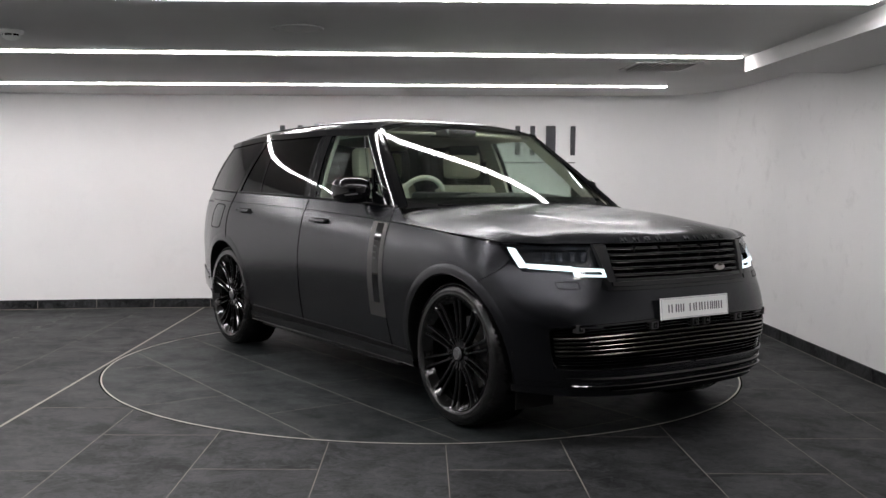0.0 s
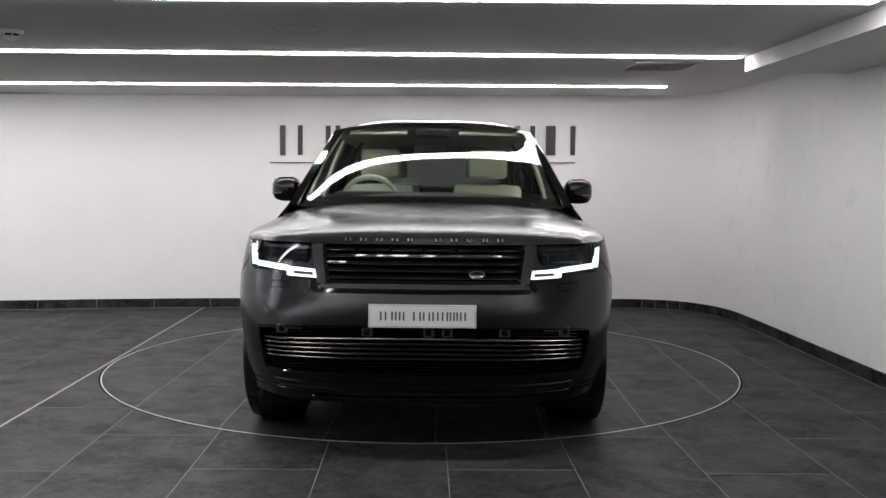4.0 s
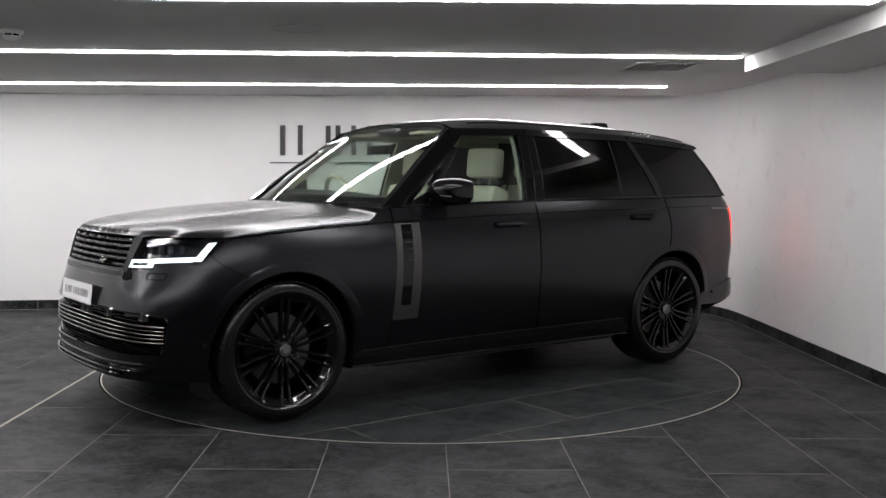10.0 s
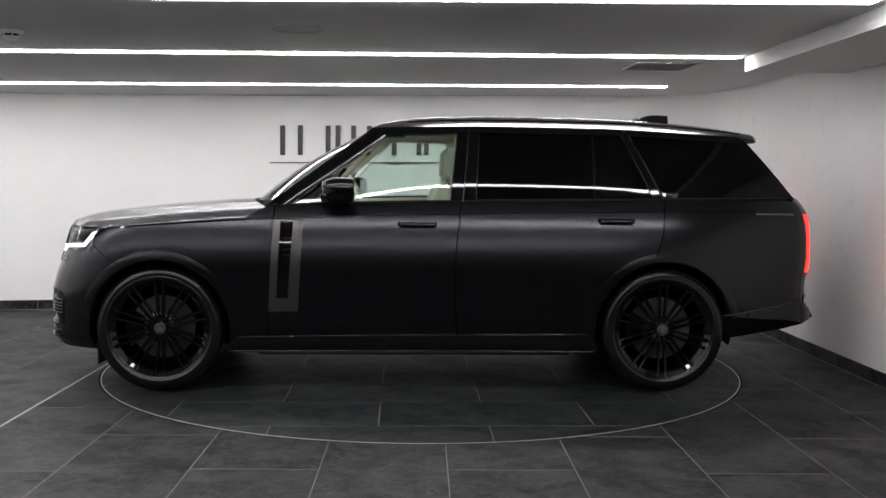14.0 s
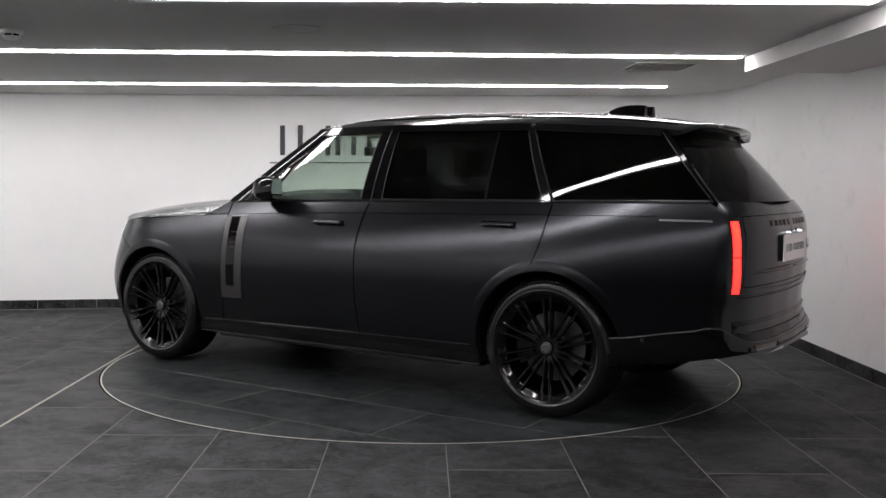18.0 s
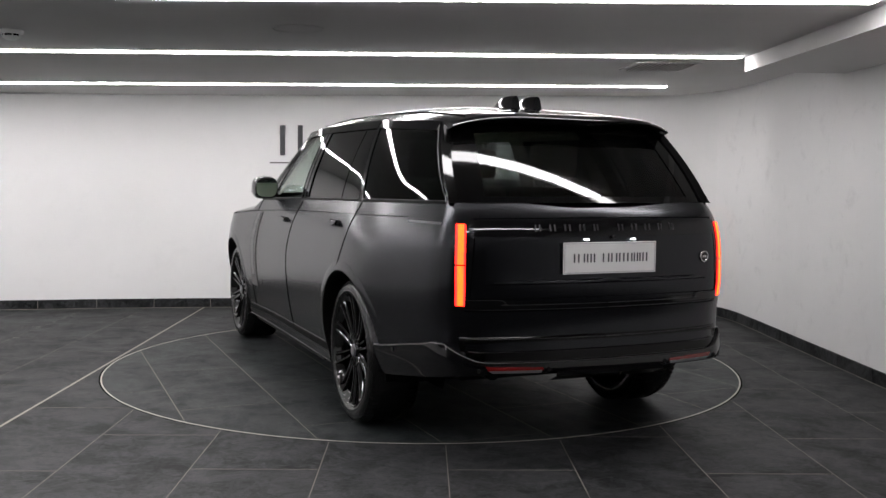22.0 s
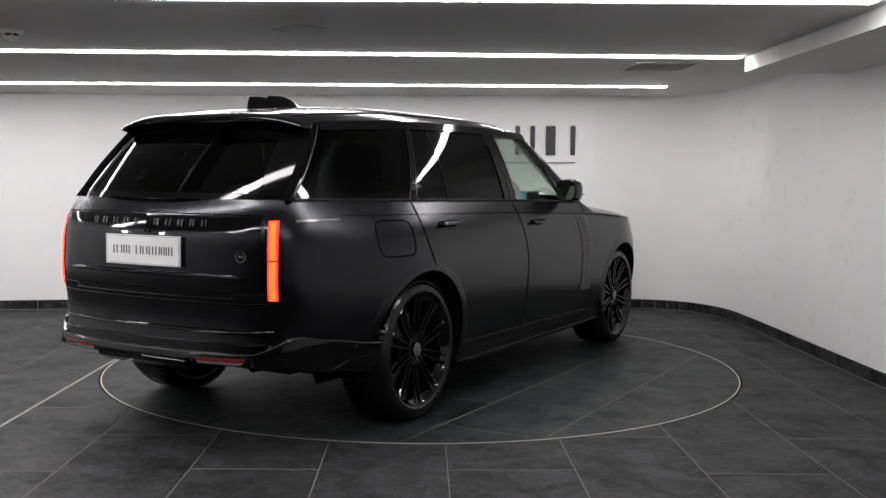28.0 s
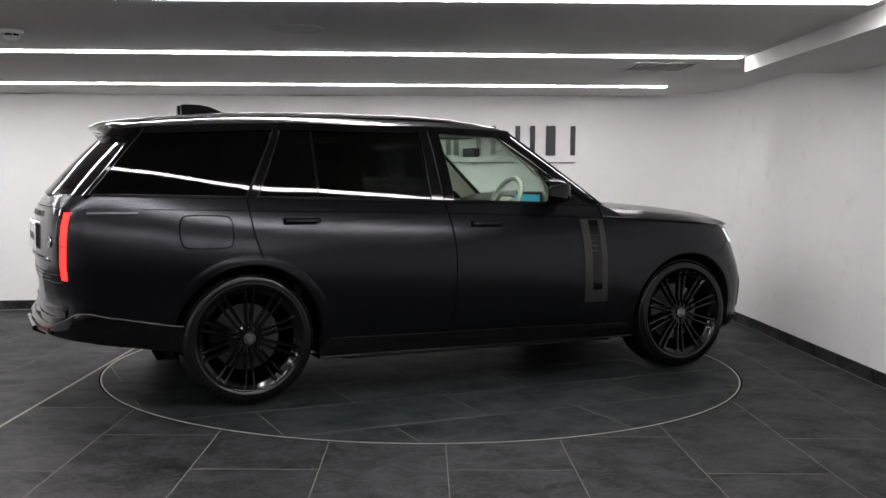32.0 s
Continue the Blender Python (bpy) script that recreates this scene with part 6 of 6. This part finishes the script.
roof_bits()
# ---- cabin
def cushion(name, x0, x1, y0, y1, z0, z1, mat, tilt=0.0, bevel=0.05, label="", parent=None):
    bm = box_bm(x0, x1, y0, y1, z0, z1, min(bevel, 0.49 * min(x1 - x0, y1 - y0, z1 - z0)), 4)
    if tilt:
        bmesh.ops.rotate(bm, verts=bm.verts, cent=((x0 + x1) / 2, 0, z0), matrix=Matrix.Rotation(tilt, 3, "Y"))
    return cbm(name, bm, mat, label, True, parent)


def seat(x, y):
    """A cream leather seat: base, back, bolsters and head restraint."""
    w = 0.27
    st = cushion("seat", x - 0.25, x + 0.27, y - w, y + w, 0.62, 0.80, M_CREAM, 0, 0.06, "cream leather seat")
    t = -0.30
    cushion("seat_back", x - 0.30, x - 0.14, y - w + 0.02, y + w - 0.02, 0.72, 1.33, M_CREAM, t, 0.07, "", st)
    for s in (-1, 1):
        cushion("bolster", x - 0.28, x - 0.08, y + s * (w - 0.03) - 0.045, y + s * (w - 0.03) + 0.045, 0.76, 1.20, M_CREAM, t, 0.04, "", st)
    hx = x - 0.43
    cushion("head_restraint", hx - 0.065, hx + 0.065, y - 0.145, y + 0.145, 1.365, 1.575, M_CREAM, -0.08, 0.062, "cream head restraint", st)
    for s in (-1, 1):
        v, f = tube([(hx - 0.0, y + s * 0.06, 1.27), (hx, y + s * 0.06, 1.40)], 0.008, 8)
        cpart("restraint_post", v, f, M_CHROME, "", True, st)
    return st


def cabin():
    for y in (0.40, -0.40):
        seat(0.17, y)
        seat(-0.98, y)
    cbm("cabin_floor", box_bm(-1.12, 1.0, -0.86, 0.86, 0.38, 0.42), M_CABIN)
    cbm("boot_floor", box_bm(-2.4, -1.12, -0.58, 0.58, 0.46, 0.50), M_CABIN)
    # dashboard with its rounded top
    prof = [(0.62, 0.80), (0.56, 0.98), (0.58, 1.14), (0.66, 1.243), (0.78, 1.272), (0.93, 1.246), (1.06, 1.180)]
    v = []
    for y in np.linspace(-0.80, 0.80, 21):
        for x, z in prof:
            v.append((x - 0.13 * (y / 0.80) ** 2 * (x > 0.75), y, z - 0.075 * abs(y / 0.80) ** 3 * (x > 0.64)))
    cpart("dashboard", v, grid_faces(21, 7), M_CABIN, "dark dashboard")
    cbm("dash_panel", box_bm(0.545, 0.575, -0.78, 0.78, 1.00, 1.07, 0.01), M_CREAM, "cream dashboard panel")
    cushion("instrument_hood", 0.60, 0.80, -0.62, -0.20, 1.15, 1.275, M_CABIN, 0, 0.04, "dark instrument hood")
    cbm("instrument_display", box_bm(0.585, 0.603, -0.58, -0.24, 1.150, 1.252, 0.004), M_SCREEN_BLUE, "lit instrument display")
    cbm("centre_display", box_bm(0.50, 0.52, -0.17, 0.17, 1.03, 1.17, 0.004), M_SCREEN_BLUE, "lit centre display")
    cushion("centre_console", -0.45, 0.58, -0.11, 0.11, 0.55, 0.90, M_CABIN, 0, 0.04, "dark centre console")
    # steering wheel on the car's right
    c, r = Vector((0.40, -0.42, 1.195)), 0.188
    tilt = Matrix.Rotation(0.42, 3, "Y")
    ring = [c + tilt @ Vector((0, r * math.cos(a), r * math.sin(a))) for a in np.linspace(0, 2 * math.pi, 48, endpoint=False)]
    v, f = tube(ring, 0.018, 8, closed=True)
    sw = cpart("steering_wheel", v, f, M_CREAM, "cream leather steering wheel")
    bm = box_bm(-0.02, 0.03, -0.075, 0.075, -0.06, 0.05, 0.02, 3)
    bmesh.ops.rotate(bm, verts=bm.verts, cent=(0, 0, 0), matrix=tilt)
    bmesh.ops.translate(bm, verts=bm.verts, vec=c + Vector((0.01, 0, -0.01)))
    cbm("wheel_hub", bm, M_CREAM, "", True, sw)
    for a in (0.0, math.pi, 1.5 * math.pi):
        v, f = tube([c + tilt @ Vector((0.01, 0.05 * math.cos(a), 0.05 * math.sin(a))), c + tilt @ Vector((0, 0.18 * math.cos(a), 0.18 * math.sin(a)))], 0.014, 8, 0.6)
        cpart("wheel_spoke", v, f, M_CHROME, "", True, sw)
    v, f = tube([c + Vector((0.03, 0, 0)), (0.62, -0.40, 1.08)], 0.03, 10)
    cpart("steering_column", v, f, M_CABIN, "", True, sw)
    # mirror, visors, roof console
    mr = cushion("inner_mirror", 0.315, 0.345, -0.13, 0.10, 1.525, 1.590, M_CLAD, 0, 0.012, "dark inner mirror")
    cbm("mirror_glass", box_bm(0.311, 0.3145, -0.115, 0.085, 1.533, 1.582), M_LAMPDARK, "", False, mr)
    cushion("roof_console", 0.06, 0.30, -0.12, 0.12, 1.655, 1.705, M_CABIN, 0, 0.02, "dark roof console")
    for y0, y1 in ((0.18, 0.58), (-0.58, -0.18)):
        cushion("sun_visor", 0.10, 0.235, y0, y1, 1.672, 1.690, M_CREAM, 0.18, 0.008, "cream sun visor")
    # door cards and pillar linings
    for s in (1, -1):
        v = []
        for x in np.linspace(0.80, -2.40, 34):
            yb = side_y(max(x, -2.40), belt_z(x)) - 0.045
            low = 0.50 if x > -1.0 else 0.93
            for z, o in ((low, 0.0), (max(0.80, low + 0.01), 0.0), (0.95, 0.04), (1.05, 0.045), (1.14, 0.015), (belt_z(x) - 0.002, 0.0), (belt_z(x) - 0.002, -0.045)):
                v.append((x, s * (yb - o), z))
        cpart("door_card", v, grid_faces(34, 7), M_CREAM, "cream door lining")
        side_patch("pillar_lining", [(0.87, belt_z(0.8)), (0.69, belt_z(0.7)), (0.145, 1.662), (0.260, 1.68)], M_HEADLINER, s, -0.047, 0.012)
        side_patch("pillar_lining", [(-0.215, belt_z(-.2)), (-0.405, belt_z(-.4)), (-0.43, 1.68), (-0.265, 1.68)], M_HEADLINER, s, -0.045, 0.02, nx=4)
        side_patch("pillar_lining", [(-1.50, belt_z(-1.5)), (-1.66, belt_z(-1.6)), (-1.42, 1.675), (-1.27, 1.675)], M_CABIN, s, -0.06, 0.02, nx=4)
        side_patch("pillar_lining", [(-2.36, belt_z(-2.4)), (-2.47, belt_z(-2.4)), (-2.16, 1.62), (-2.05, 1.63)], M_CABIN, s, -0.055, 0.02, nx=4)
        side_patch("rail_lining", [(0.27, 1.645), (-2.12, 1.60), (-2.12, 1.66), (0.27, 1.69)], M_HEADLINER, s, -0.055, 0.01, nx=24, nz=2)
        # seat belt beside the front seat
        v, f = tube([(-0.33, s * 0.66, 1.50), (-0.30, s * 0.60, 1.30), (-0.22, s * 0.50, 1.0)], 0.024, 6, 0.1)
        cpart("seat_belt", v, f, M_CLAD, "black seat belt")
    cbm("parcel_shelf", box_bm(-2.42, -1.40, -0.72, 0.72, 1.13, 1.15), M_CABIN, "dark luggage cover")


cabin()
lay_floor()
lay_turntable()
lay_skirting()


# ---------------------------------------------------------------- movement
def motions():
    """The table and the car on it turn at an even rate, about 8.7 degrees a second."""
    rows = []
    for k in range(65):
        t = 0.5 * k
        rows.append((t, pose(0, 0, 0, 0, 0, -56.788 - 8.7163 * t)))
    walk(turntable, rows)
    walk(car, rows)


motions()
